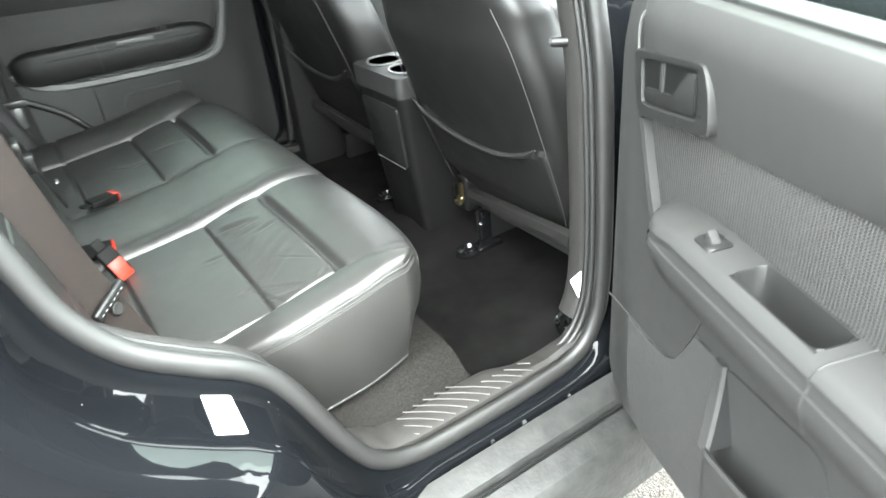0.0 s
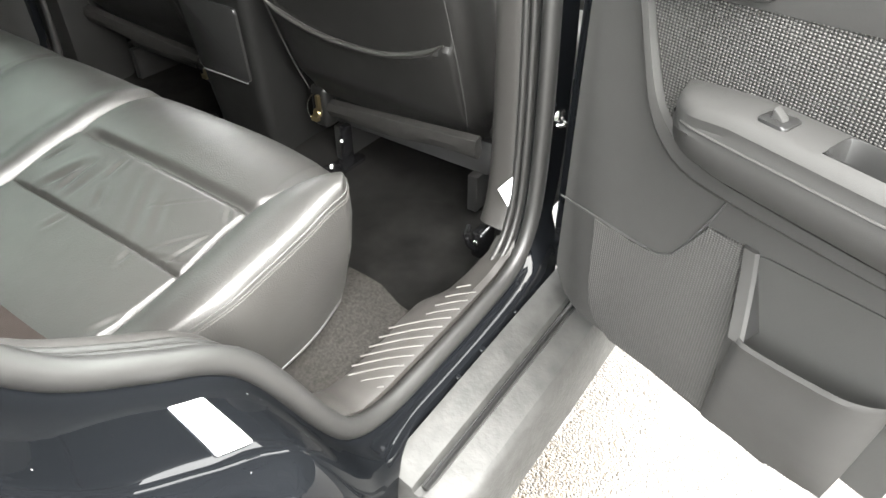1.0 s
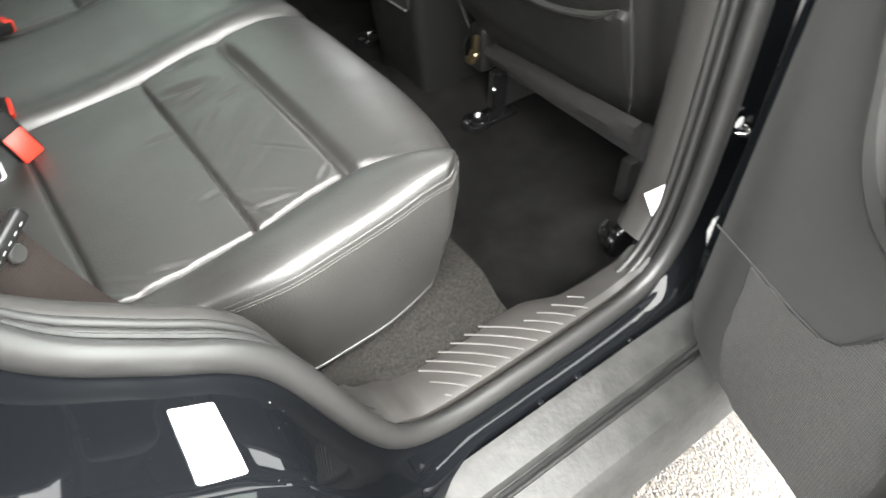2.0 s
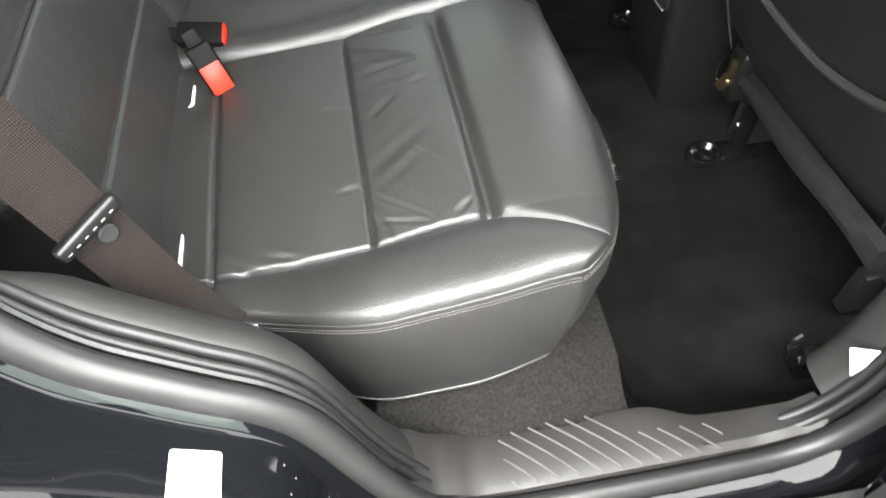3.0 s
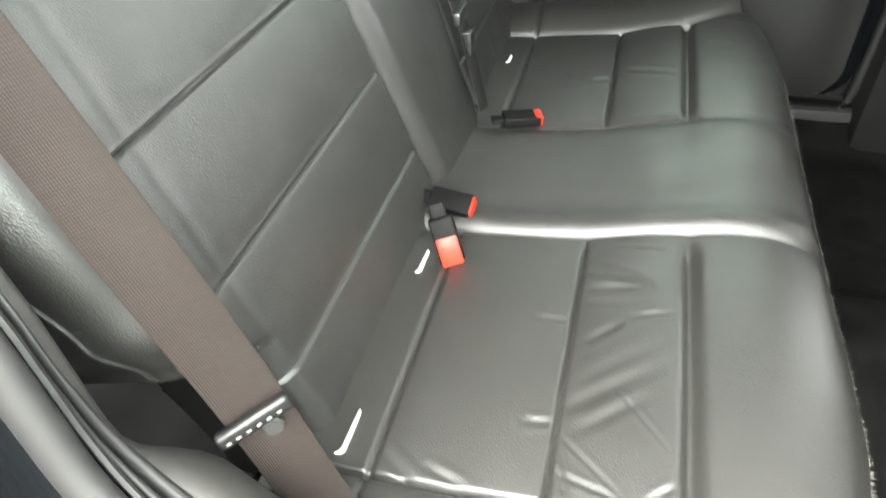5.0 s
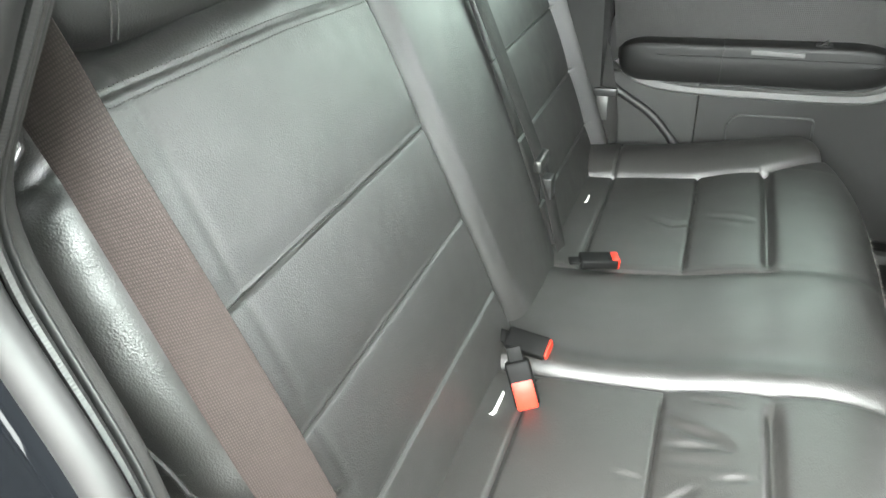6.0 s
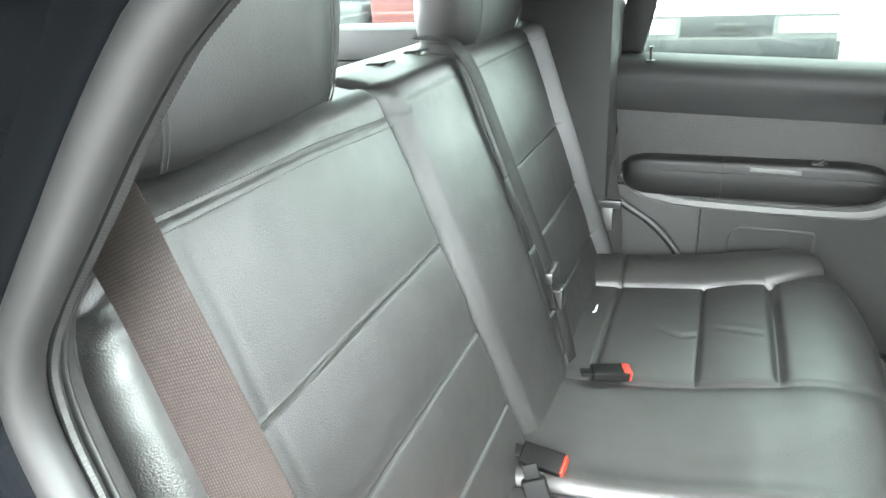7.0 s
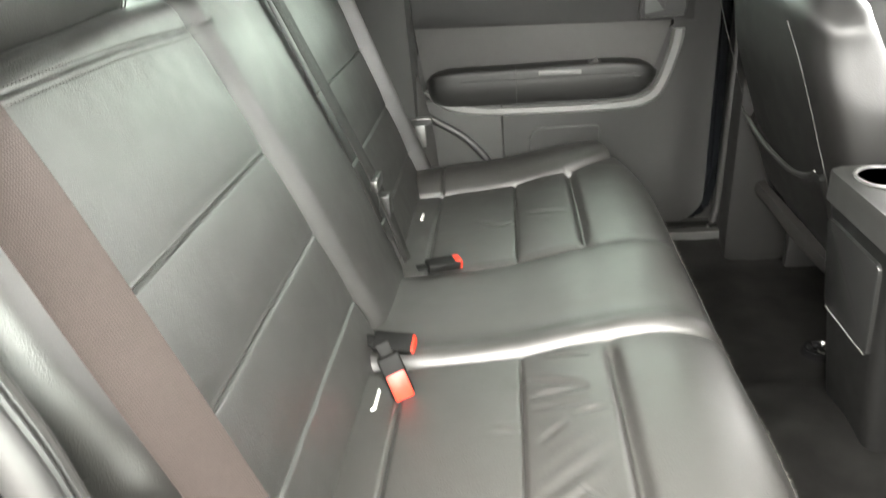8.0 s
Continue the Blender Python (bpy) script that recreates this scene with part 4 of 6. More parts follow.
# ---- far side of the cabin ----
far = thing("far_cabin_side", "dark grey trimmed inner side of the cabin with window openings", "cabin side", kind="structure")
bm = bmesh.new()
box(bm, (-1.4, 0.70, 0.30), (-0.20, 0.80, 1.06), 0.01)
part("quarter_wall", bm, PLASTIC_INT, far)
bm = bmesh.new()
box(bm, (-1.4, 0.66, 1.06), (-0.20, 0.80, 1.14), 0.02)
part("quarter_ledge", bm, GREYTRIM, far, "pale grey window ledge trim")
bm = bmesh.new()
box(bm, (-0.22, 0.64, 0.50), (0.0, 0.80, 1.60), 0.03)
part("c_pillar", bm, PLASTIC_INT, far)
bm = bmesh.new()
box(bm, (-1.5, 0.62, 1.47), (1.6, 0.80, 1.66), 0.03)
part("roof_rail", bm, HEADLINER, far)
bm = bmesh.new()
box(bm, (0.735, 0.62, 0.33), (0.90, 0.80, 1.58), 0.03)
part("b_pillar", bm, BEZEL, far)
bm = bmesh.new()
box(bm, (0.90, 0.70, 0.33), (1.8, 0.80, 1.05), 0.03)
part("front_door_panel", bm, PLASTIC_INT, far)
bm = bmesh.new()
box(bm, (-1.4, 0.775, 1.12), (-0.22, 0.779, 1.55))
quarter_glass = part("quarter_glass", bm, GLASS_TINT, far)

bm = bmesh.new()
box(bm, (-0.25, 0.695, 0.34), (0.20, 0.80, 0.78), 0.01)
part("wheelhouse_trim", bm, PLASTIC_INT, far)
bm = bmesh.new()
box(bm, (-0.25, 0.655, 0.30), (1.8, 0.80, 0.415), 0.015)
part("far_sill", bm, PLASTIC_INT, far)
bm = bmesh.new()
box(bm, (0.58, 0.735, 0.30), (0.95, 0.80, 0.64), 0.01)
part("pillar_foot", bm, BEZEL, far)

# ceiling, tail and front close the cabin
bm = bmesh.new()
box(bm, (-1.5, -0.70, 1.455), (1.6, -0.60, 1.66), 0.02)
tagged(part("roof_rail", bm, HEADLINER), "pale grey roof rail lining over the doorway", "roof rail", kind="structure")
bm = bmesh.new()
slab(bm, rounded([(-1.62, -0.76), (1.0, -0.76), (1.25, -0.60), (1.25, 0.66), (1.0, 0.84), (-1.62, 0.84)], 0.15), 1.665, 1.72, lambda a, b, d: (a, b, d), 0.04, 4)
tagged(part("roof", bm, PAINT), "black painted car roof", "car roof", kind="structure")
bm = bmesh.new()
box(bm, (-1.5, -0.62, 1.62), (1.6, 0.80, 1.67), 0.02)
tagged(part("ceiling", bm, HEADLINER), "pale grey cloth headliner", "headliner", kind="structure")
bm = bmesh.new()
box(bm, (-1.5, -0.80, 0.30), (-1.42, 0.80, 1.06), 0.01)
tagged(part("wall_tail", bm, PLASTIC), "dark plastic inside of the tailgate", "tailgate", kind="structure")
# unseen dashboard, its top raised to dim the light on the backrests
bm = bmesh.new()
box(bm, (1.7, -0.80, 0.30), (1.85, 0.80, 1.16), 0.03)
tagged(part("wall_dash", bm, PLASTIC), "unseen dark plastic dashboard wall, raised to cut light from the front", "dashboard", kind="structure")
# unseen header, added to narrow the front opening's light
bm = bmesh.new()
box(bm, (1.40, -0.70, 1.43), (1.72, 0.70, 1.66), 0.03)
tagged(part("windscreen_block", bm, HEADLINER), "unseen pale header added to narrow the light from the windscreen", "roof header", kind="structure")
bm = bmesh.new()
box(bm, (-1.42, -0.70, 0.42), (-0.12, 0.70, 0.47), 0.01)
tagged(part("cargo_floor", bm, CARPET), "charcoal carpet of the load floor", "carpet floor", kind="structure")

# ---- rear doors: one builder for both sides, in door coordinates ----
# u runs from the hinge to the rear, w towards the cabin, z up.


def seam_z(u):
    return 0.918 + 0.05 * (u - 0.1) / 0.6


def radial(poly, mid, n):
    """The outline's points at n even bearings from a middle."""
    out = []
    for i in range(n):
        t = 2 * math.pi * i / n
        dx, dy = math.cos(t), math.sin(t)
        best = None
        for (x0, y0), (x1, y1) in zip(poly, poly[1:] + poly[:1]):
            ex, ey = x1 - x0, y1 - y0
            den = dx * ey - dy * ex
            if abs(den) < 1e-12:
                continue
            k = ((x0 - mid[0]) * ey - (y0 - mid[1]) * ex) / den
            f = ((x0 - mid[0]) * dy - (y0 - mid[1]) * dx) / den
            if k > 0 and -1e-6 <= f <= 1 + 1e-6:
                best = k
        out.append((mid[0] + dx * best, mid[1] + dy * best))
    return out


def rear_door(owner, place, full):
    # the far door's trim is shallower, and its ledge falls towards the front
    P = place if full else (lambda u, z, w: place(u, z - (0.03 * (0.74 - u) / 0.66 if z > 1.0 else 0.0), w if w < 0.03 else 0.03 + (w - 0.03) * 0.45))
    seam = seam_z if full else (lambda u: 0.930 + 0.036 * (u - 0.1))
    # far door: shaded copies of the near door's plastic and cloth
    SHELL = PLASTIC if full else FARDOOR_SHADED
    cloth_mat = MESH if full else MESH_FAR_SHADED

    def plate(name, poly, d0, d1, material, label="", bevel=0.003, parent=owner):
        bm = bmesh.new()
        slab(bm, poly, d0, d1, P, bevel)
        return part(name, bm, material, parent, label)

    # metal shell behind the trim, with the window frame above it
    shell = rounded([(0.02, 0.42), (0.30, 0.41), (0.44, 0.42), (0.56, 0.58), (0.70, 0.72), (0.78, 0.86), (0.78, 1.03), (0.0, 1.03), (0.0, 0.50)], 0.03)
    plate("shell", shell, -0.13, -0.022, PAINT, "black painted door shell", 0.012)
    for nm, poly in (("front_frame", [(0.0, 1.02), (0.05, 1.02), (0.09, 1.40), (0.05, 1.43)]), ("rear_frame", [(0.70, 1.02), (0.78, 1.02), (0.70, 1.22), (0.60, 1.36), (0.55, 1.33), (0.66, 1.18)]),
                     ("top_frame", [(0.05, 1.43), (0.09, 1.40), (0.40, 1.40), (0.55, 1.33), (0.60, 1.36), (0.42, 1.44)])):
        plate(nm, [(u, 1.02 + (z - 1.02) * 1.3) for u, z in poly], -0.10, -0.045, PLASTIC_DARK, "black window frame", 0.006)
    g = plate("window_pane", [(u, 1.02 + (z - 1.02) * 1.3) for u, z in [(0.04, 1.02), (0.70, 1.02), (0.66, 1.20), (0.56, 1.34), (0.40, 1.41), (0.08, 1.41)]], -0.078, -0.074, GLASS if full else GLASS_TINT, "green tinted door glass", 0)
    # lower and hinge-side trim
    low = rounded([(0.035, 0.47), (0.075, 0.418), (0.17, 0.425), (0.44, 0.432), (0.53, 0.57), (0.60, 0.665), (0.70, 0.74), (0.735, 0.80), (0.735, 0.90), (0.14, 0.90), (0.13, 1.0), (0.10, 1.05), (0.055, 1.05), (0.035, 0.98)], 0.02)
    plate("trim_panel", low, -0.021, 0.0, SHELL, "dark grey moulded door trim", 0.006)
    # upper roll below the window
    bm = bmesh.new()
    pr = [(-0.02, 1.062), (0.004, 1.058), (0.015, 1.046), (0.019, 1.02), (0.014, 0.985), (0.011, 0.955), (0.008, 0.0), (0.0, 0.0), (-0.02, 0.0)]
    if not full:
        pr[:3] = [(-0.05, 1.072), (-0.004, 1.062), (0.013, 1.044)]
    rows = []
    for i in range(25):
        u = 0.094 + (0.74 - 0.094) * i / 24
        k = min(1.0, 0.25 + (u - 0.094) / 0.03)
        rows.append([bm.verts.new(P(u, (zz if zz > 0.1 else seam(u)), w * k if w > 0 else w)) for w, zz in pr])
    for r0, r1 in zip(rows, rows[1:]):
        for j in range(len(pr)):
            bm.faces.new((r0[j], r0[(j + 1) % len(pr)], r1[(j + 1) % len(pr)], r1[j]))
    bm.faces.new(rows[0])
    bm.faces.new(rows[-1][::-1])
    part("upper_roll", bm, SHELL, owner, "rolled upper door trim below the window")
    # window ledge strip
    plate("belt_strip", [(0.05, 1.055), (0.74, 1.055), (0.74, 1.066), (0.05, 1.066)], *((-0.05, -0.012) if full else (-0.068, -0.047)), RUBBER, "black rubber strip at the glass", 0.002)
    # cloth insert
    cloth = [(0.141, 0.935), (0.19, 0.79), (0.72, 0.82), (0.735, 0.957), (0.44, 0.946)] if not full else [(0.127, 0.915), (0.178, 0.79), (0.72, 0.82), (0.735, 0.965), (0.55, 0.955), (0.28, 0.934)]
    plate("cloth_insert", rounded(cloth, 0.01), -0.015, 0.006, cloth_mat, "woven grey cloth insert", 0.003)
    # inner door handle: a raised frame round a hollow, with the lever in it
    b_out = rounded([(0.110, 0.993), (0.217, 0.993), (0.219, 0.937), (0.112, 0.937)], 0.012) if not full else rounded([(0.100, 0.995), (0.122, 0.996), (0.248, 1.012), (0.262, 0.985), (0.270, 0.942), (0.119, 0.918)], 0.010)
    b_in = rounded([(0.115, 0.988), (0.212, 0.988), (0.214, 0.942), (0.117, 0.942)], 0.008) if not full else rounded([(0.123, 0.987), (0.236, 1.003), (0.242, 0.98), (0.241, 0.952), (0.129, 0.936)], 0.006)
    mid = (0.185, 0.968) if full else (0.167, 0.968)
    lo, li = radial(b_out, mid, 64), radial(b_in, mid, 64)
    bm = bmesh.new()
    rows = [[bm.verts.new(P(a + (c - a) * f, b + (d - b) * f, w)) for f, w in ((0, 0.006), (0.03, 0.0185), (0.1, 0.0205), (0.9, 0.0205), (1.0, 0.0185), (1.0, 0.006))] for (a, b), (c, d) in zip(lo, li)]
    for i in range(64):
        r0, r1 = rows[i], rows[(i + 1) % 64]
        for j in range(6):
            bm.faces.new((r0[j], r0[(j + 1) % 6], r1[(j + 1) % 6], r1[j]))
    bez = part("handle_bezel", bm, BEZEL if full else JET, owner, "raised dark bezel round the inner handle")
    plate("recess", b_in, 0.006, 0.0166, JET if full else BEZEL, "dark handle recess", 0.0, bez)
    plate("lever", rounded([(0.165, 0.956), (0.206, 0.950), (0.206, 0.984), (0.185, 0.984)], 0.004) if not full else rounded([(0.130, 0.956), (0.192, 0.963), (0.215, 0.994), (0.233, 0.998), (0.236, 0.955), (0.132, 0.940)], 0.004), 0.0164, 0.0192, BEZEL if full else GREYTRIM, "door release lever", 0.0025, bez)
    plate("divider", [(0.162, 0.958), (0.170, 0.959), (0.170, 0.992), (0.162, 0.991)], 0.0164, 0.0185, PLASTIC_INT, "", 0.001, bez)
    if full:
        bm = bmesh.new()
        tube(bm, spline([P(0.113, 1.043, 0.004), P(0.096, 1.024, 0.010), P(0.091, 0.985, 0.008), P(0.101, 0.945, 0.006), P(0.113, 0.917, 0.004)], 24), 0.0018, 6)
        part("trim_edge", bm, SATIN, owner, "bright moulded edge of the upper trim")
    # satin swoosh under the armrest
    if full:
        outer = [(0.112, 0.914), (0.132, 0.86), (0.157, 0.79), (0.190, 0.752), (0.226, 0.738), (0.30, 0.735), (0.45, 0.738), (0.60, 0.745), (0.68, 0.76), (0.725, 0.80)]
        inner = [(0.128, 0.916), (0.145, 0.866), (0.169, 0.812), (0.202, 0.780), (0.24, 0.765), (0.30, 0.760), (0.45, 0.760), (0.59, 0.765), (0.66, 0.78), (0.705, 0.815)]
    else:
        outer = [(0.112, 0.912), (0.118, 0.87), (0.150, 0.775), (0.185, 0.742), (0.25, 0.731), (0.45, 0.731), (0.60, 0.737), (0.68, 0.757), (0.725, 0.80)]
        inner = [(0.140, 0.912), (0.146, 0.87), (0.172, 0.79), (0.20, 0.764), (0.26, 0.753), (0.45, 0.753), (0.59, 0.759), (0.66, 0.777), (0.705, 0.815)]
    so = [(p.x, p.z) for p in spline([(a, 0, b) for a, b in outer], 40)]
    si = [(p.x, p.z) for p in spline([(a, 0, b) for a, b in inner], 40)]
    bm = bmesh.new()
    ws = (0.0, 0.010, 0.016, 0.015, 0.0)
    rows = []
    for (a, b), (c, d) in zip(so, si):
        rows.append([bm.verts.new(P(a + (c - a) * f, b + (d - b) * f, w)) for f, w in zip((0, 0.03, 0.3, 0.85, 1.0), ws)])
    for r0, r1 in zip(rows, rows[1:]):
        for j in range(5):
            bm.faces.new((r0[j], r0[(j + 1) % 5], r1[(j + 1) % 5], r1[j]))
    bm.faces.new(rows[0])
    bm.faces.new(rows[-1][::-1])
    part("trim_strip", bm, SATIN if not full else SHELL, owner, "satin grey trim strip sweeping under the armrest")
    # armrest: a rounded shelf, with the pull cup sunk into it
    bm = bmesh.new()
    AR = [(0.0, 0.772), (0.030, 0.768), (0.055, 0.785), (0.064, 0.812), (0.064, 0.824), (0.060, 0.832), (0.062, 0.842), (0.057, 0.850), (0.049, 0.853), (0.010, 0.856), (0.0, 0.856)]
    u0 = 0.198 if full else 0.172
    us = sorted([u0 + (0.715 - u0) * i / 40 for i in range(41)] + [0.370, 0.376, 0.480, 0.486])
    rows = []
    for u in us:
        k = min(1.0, math.sqrt(max(0.0, 1 - max(0.0, (u0 + 0.063 - u) / 0.064) ** 2)) + 0.02, math.sqrt(max(0.0, 1 - max(0.0, (u - 0.64) / 0.076) ** 2)) + 0.02)
        sag = 0.012 * max(0.0, (u0 + 0.088 - u) / 0.09)
        squeeze = 1.0 if full else 0.3 + 0.7 * k          # the far pad's ends are round
        rows.append([bm.verts.new(P(u, 0.812 + (zz - 0.812) * squeeze - (sag if zz > 0.82 else -sag * 1.2), w * k)) for w, zz in AR])
    n = len(AR)
    for i in range(len(us) - 1):
        r0, r1 = rows[i], rows[i + 1]
        for j in range(n):
            if full and j == 8 and us[i] >= 0.3699 and us[i + 1] <= 0.4861:
                continue
            bm.faces.new((r0[j], r0[(j + 1) % n], r1[(j + 1) % n], r1[j]))
    bm.faces.new(rows[0])
    bm.faces.new(rows[-1][::-1])
    arm = part("armrest", bm, PLASTIC if full else BEZEL, owner, "moulded armrest ledge")
    plate_top = lambda name, u0, u1, w0, w1, z0, z1, material, label="": part(name, (lambda b: (slab(b, rounded([(u0, w0), (u1, w0), (u1, w1), (u0, w1)], 0.006), z0, z1, lambda a, c, d: P(a, d, c), 0.0015), b)[1])(bmesh.new()), material, arm, label)
    plate_top("switch_plate", 0.302, 0.332, 0.018, 0.046, 0.850, 0.8565, PLASTIC_DARK, "window switch plate")
    bm = bmesh.new()
    slab(bm, [(0.310, 0.855), (0.324, 0.855), (0.321, 0.859), (0.311, 0.866)], 0.028, 0.037, P, 0.001)
    part("switch_rocker", bm, PLASTIC, arm, "bright window switch rocker")
    if full:
        well = rounded([(0.370, 0.010), (0.486, 0.010), (0.486, 0.049), (0.370, 0.049)], 0.010)
        hard = [(0.370, 0.010), (0.486, 0.010), (0.486, 0.049), (0.370, 0.049)]
        cm = (0.428, 0.0295)
        bm = bmesh.new()
        rows = []
        for (a, c), (e, g) in zip(radial(hard, cm, 64), radial(well, cm, 64)):
            top = 0.856 - 0.003 * (c - 0.010) / 0.039
            line = [(a, c, top), (e, g, top + 0.0015), (cm[0] + (e - cm[0]) * 0.97, cm[1] + (g - cm[1]) * 0.95, top - 0.001), (cm[0] + (e - cm[0]) * 0.93, cm[1] + (g - cm[1]) * 0.85, 0.815), (cm[0] + (e - cm[0]) * 0.8, cm[1] + (g - cm[1]) * 0.6, 0.806)]
            rows.append([bm.verts.new(P(x, zz, w)) for x, w, zz in line])
        for i in range(64):
            q0, q1 = rows[i], rows[(i + 1) % 64]
            for j in range(4):
                bm.faces.new((q0[j], q0[j + 1], q1[j + 1], q1[j]))
        bm.faces.new([q[4] for q in rows])
        # darker than the armrest: the hollow's shade is put in the colour
        part("pull_cup", bm, BEZEL, arm, "deep pull cup in the armrest, its inner shade put in the colour")
    else:
        bm = bmesh.new()
        slab(bm, [(0.349, 0.833), (0.447, 0.836), (0.447, 0.845), (0.349, 0.842)], 0.05, 0.0675, P, 0.001)
        part("grip_slot", bm, SATIN, arm, "slim pale grip slot")
    bm = bmesh.new()
    tube(bm, [Vector(P(0.50, zz, w + 0.0004)) for w, zz in AR[1:]], 0.0012, 5)
    part("parting_line", bm, BLACKINK, arm)
    bm = bmesh.new()
    tube(bm, spline([P(u0 + 0.034, 0.824, 0.056), P(u0 + 0.075, 0.827, 0.0652), P(0.45, 0.828, 0.0652), P(0.63, 0.828, 0.0652)], 20), 0.0014, 6)
    part("edge_line", bm, SHELL, arm, "thin moulded line along the armrest edge")
    if full:
        # speaker cloth with a V cut above it
        gr = [(0.097, 0.602), (0.165, 0.606), (0.206, 0.611), (0.225, 0.622), (0.239, 0.643), (0.262, 0.690), (0.308, 0.693), (0.322, 0.60), (0.334, 0.440), (0.164, 0.422), (0.13, 0.436), (0.114, 0.455), (0.106, 0.50)]
        plate("speaker_cloth", gr, -0.01, 0.004, MESH_LOW, "woven speaker cloth", 0.002)
        bm = bmesh.new()
        tube(bm, [Vector(P(a, b, 0.0015)) for a, b in [(0.028, 0.600), (0.093, 0.604), (0.165, 0.608), (0.206, 0.613), (0.225, 0.624), (0.238, 0.645), (0.255, 0.682), (0.265, 0.705), (0.279, 0.742)]], 0.0014, 6)
        part("panel_joint", bm, BLACKINK, owner, "dark joint in the door trim")
        # map pocket: dark bowl, a slanted side bar, and a bulging front with a rolled lip
        plate("pocket_bowl", rounded([(0.325, 0.50), (0.535, 0.50), (0.535, 0.60), (0.475, 0.71), (0.322, 0.694)], 0.02), -0.012, 0.0025, PLASTIC_INT, "smooth dark bowl of the map pocket", 0.0)
        bm = bmesh.new()
        rows = []
        for i in range(13):
            s = i / 12
            u, zz, w = 0.312 + 0.032 * s, 0.696 - 0.091 * s, 0.007 + 0.030 * s ** 1.2
            rows.append([bm.verts.new(P(uu, zz, ww)) for uu, ww in ((u - 0.004, 0.0), (u - 0.002, w - 0.003), (u, w), (u + 0.014, w), (u + 0.017, w - 0.004), (u + 0.012, w - 0.008))])
        for r0, r1 in zip(rows, rows[1:]):
            for j in range(6):
                bm.faces.new((r0[j], r0[(j + 1) % 6], r1[(j + 1) % 6], r1[j]))
        bm.faces.new(rows[0])
        bm.faces.new(rows[-1][::-1])
        part("pocket_bar", bm, SHELL, owner, "raised slanting bar beside the map pocket")
        bm = bmesh.new()
        wall = []
        for i in range(13):
            s = i / 12
            u, zz, w = 0.312 + 0.032 * s, 0.696 - 0.091 * s, 0.007 + 0.030 * s ** 1.2
            wall.append([bm.verts.new(P(uu, zz, ww)) for uu, ww in ((u + 0.0125, w - 0.005), (u + 0.0145, w - 0.005), (u + 0.0145, -0.002), (u + 0.0125, -0.002))])
        for r0, r1 in zip(wall, wall[1:]):
            for j in range(4):
                bm.faces.new((r0[j], r0[(j + 1) % 4], r1[(j + 1) % 4], r1[j]))
        bm.faces.new(wall[0])
        bm.faces.new(wall[-1][::-1])
        part("pocket_side", bm, PLASTIC_DARK, owner, "dark side of the map pocket bowl")
        bm = bmesh.new()
        pk = [(0.0, 0.430), (0.011, 0.438), (0.024, 0.50), (0.034, 0.565), (0.038, 0.600), (0.0405, 0.607), (0.038, 0.612), (0.033, 0.608), (0.027, 0.57), (0.016, 0.50), (0.0, 0.46)]
        rows = []
        for i in range(25):
            s = i / 24
            lift = 0.028 * max(0.0, s - 0.1) ** 1.3
            k = min(1.0, 0.80 + s * 3, math.sqrt(max(0.0, 1 - max(0.0, (s - 0.7) / 0.32) ** 2)))
            rows.append([bm.verts.new(P(0.332 + 0.10 * (zz - 0.44) + 0.158 * s, zz + lift * (zz - 0.43) / 0.17 + 0.02 * s * (zz < 0.47), w * k)) for w, zz in pk])
        for r0, r1 in zip(rows, rows[1:]):
            for j in range(len(pk)):
                bm.faces.new((r0[j], r0[(j + 1) % len(pk)], r1[(j + 1) % len(pk)], r1[j]))
        bm.faces.new(rows[0])
        bm.faces.new(rows[-1][::-1])
        part("pocket_front", bm, SHELL, owner, "pocket front with a rolled lip")
    else:
        bm = bmesh.new()
        ol = rounded([(0.297, 0.604), (0.300, 0.692), (0.455, 0.692), (0.472, 0.668), (0.469, 0.604)], 0.014)
        tube(bm, [Vector(P(a, b, 0.0015)) for a, b in ol + ol[:1]], 0.003, 6)
        part("panel_joint", bm, BLACKINK, owner, "dark joint round a small panel")
    # lock pin on the ledge
    bm = bmesh.new()
    for z0, z1, r in ((1.058, 1.062, 0.009), (1.062, 1.085, 0.0028), (1.083, 1.09, 0.004)):
        disc(bm, P(0.668, z0, -0.002), (0, 0, 1), r, z1 - z0, 12)
    part("lock_pin", bm, PLASTIC_DARK, owner, "black lock pin")


door_near = thing("door_1", "open rear car door with dark trim, cloth inserts and map pocket", "car door", kind="structure")
TH = radians(68)
DU, DN = Vector((-math.cos(TH), -math.sin(TH), 0)), Vector((-math.sin(TH), math.cos(TH), 0))
DH = Vector((0.68, -0.76, 0))
rear_door(door_near, lambda u, z, w: DH + DU * (u + 0.026) + DN * (w + 0.003) + Vector((0, 0, z + 0.012)), True)
door_far = thing("door_2", "closed far rear car door with dark trim and satin strip", "car door", kind="structure")
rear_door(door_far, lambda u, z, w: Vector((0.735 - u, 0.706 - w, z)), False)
# rubber over the far wheel arch
bm = bmesh.new()
tube(bm, spline([(-0.02, 0.69, 0.80), (0.012, 0.69, 0.748), (0.106, 0.69, 0.682), (0.172, 0.69, 0.598), (0.22, 0.69, 0.50), (0.25, 0.69, 0.40)], 40), 0.009, 10)
tagged(part("arch_weatherstrip", bm, RUBBER), "black rubber strip along the far wheel arch", "weatherstrip", kind="structure")
bm = bmesh.new()
tube(bm, spline([(0.74, 0.68, 1.2), (0.735, 0.68, 0.7), (0.725, 0.68, 0.45), (0.69, 0.68, 0.40), (0.62, 0.68, 0.385), (0.4, 0.68, 0.38)], 60), 0.010, 10)
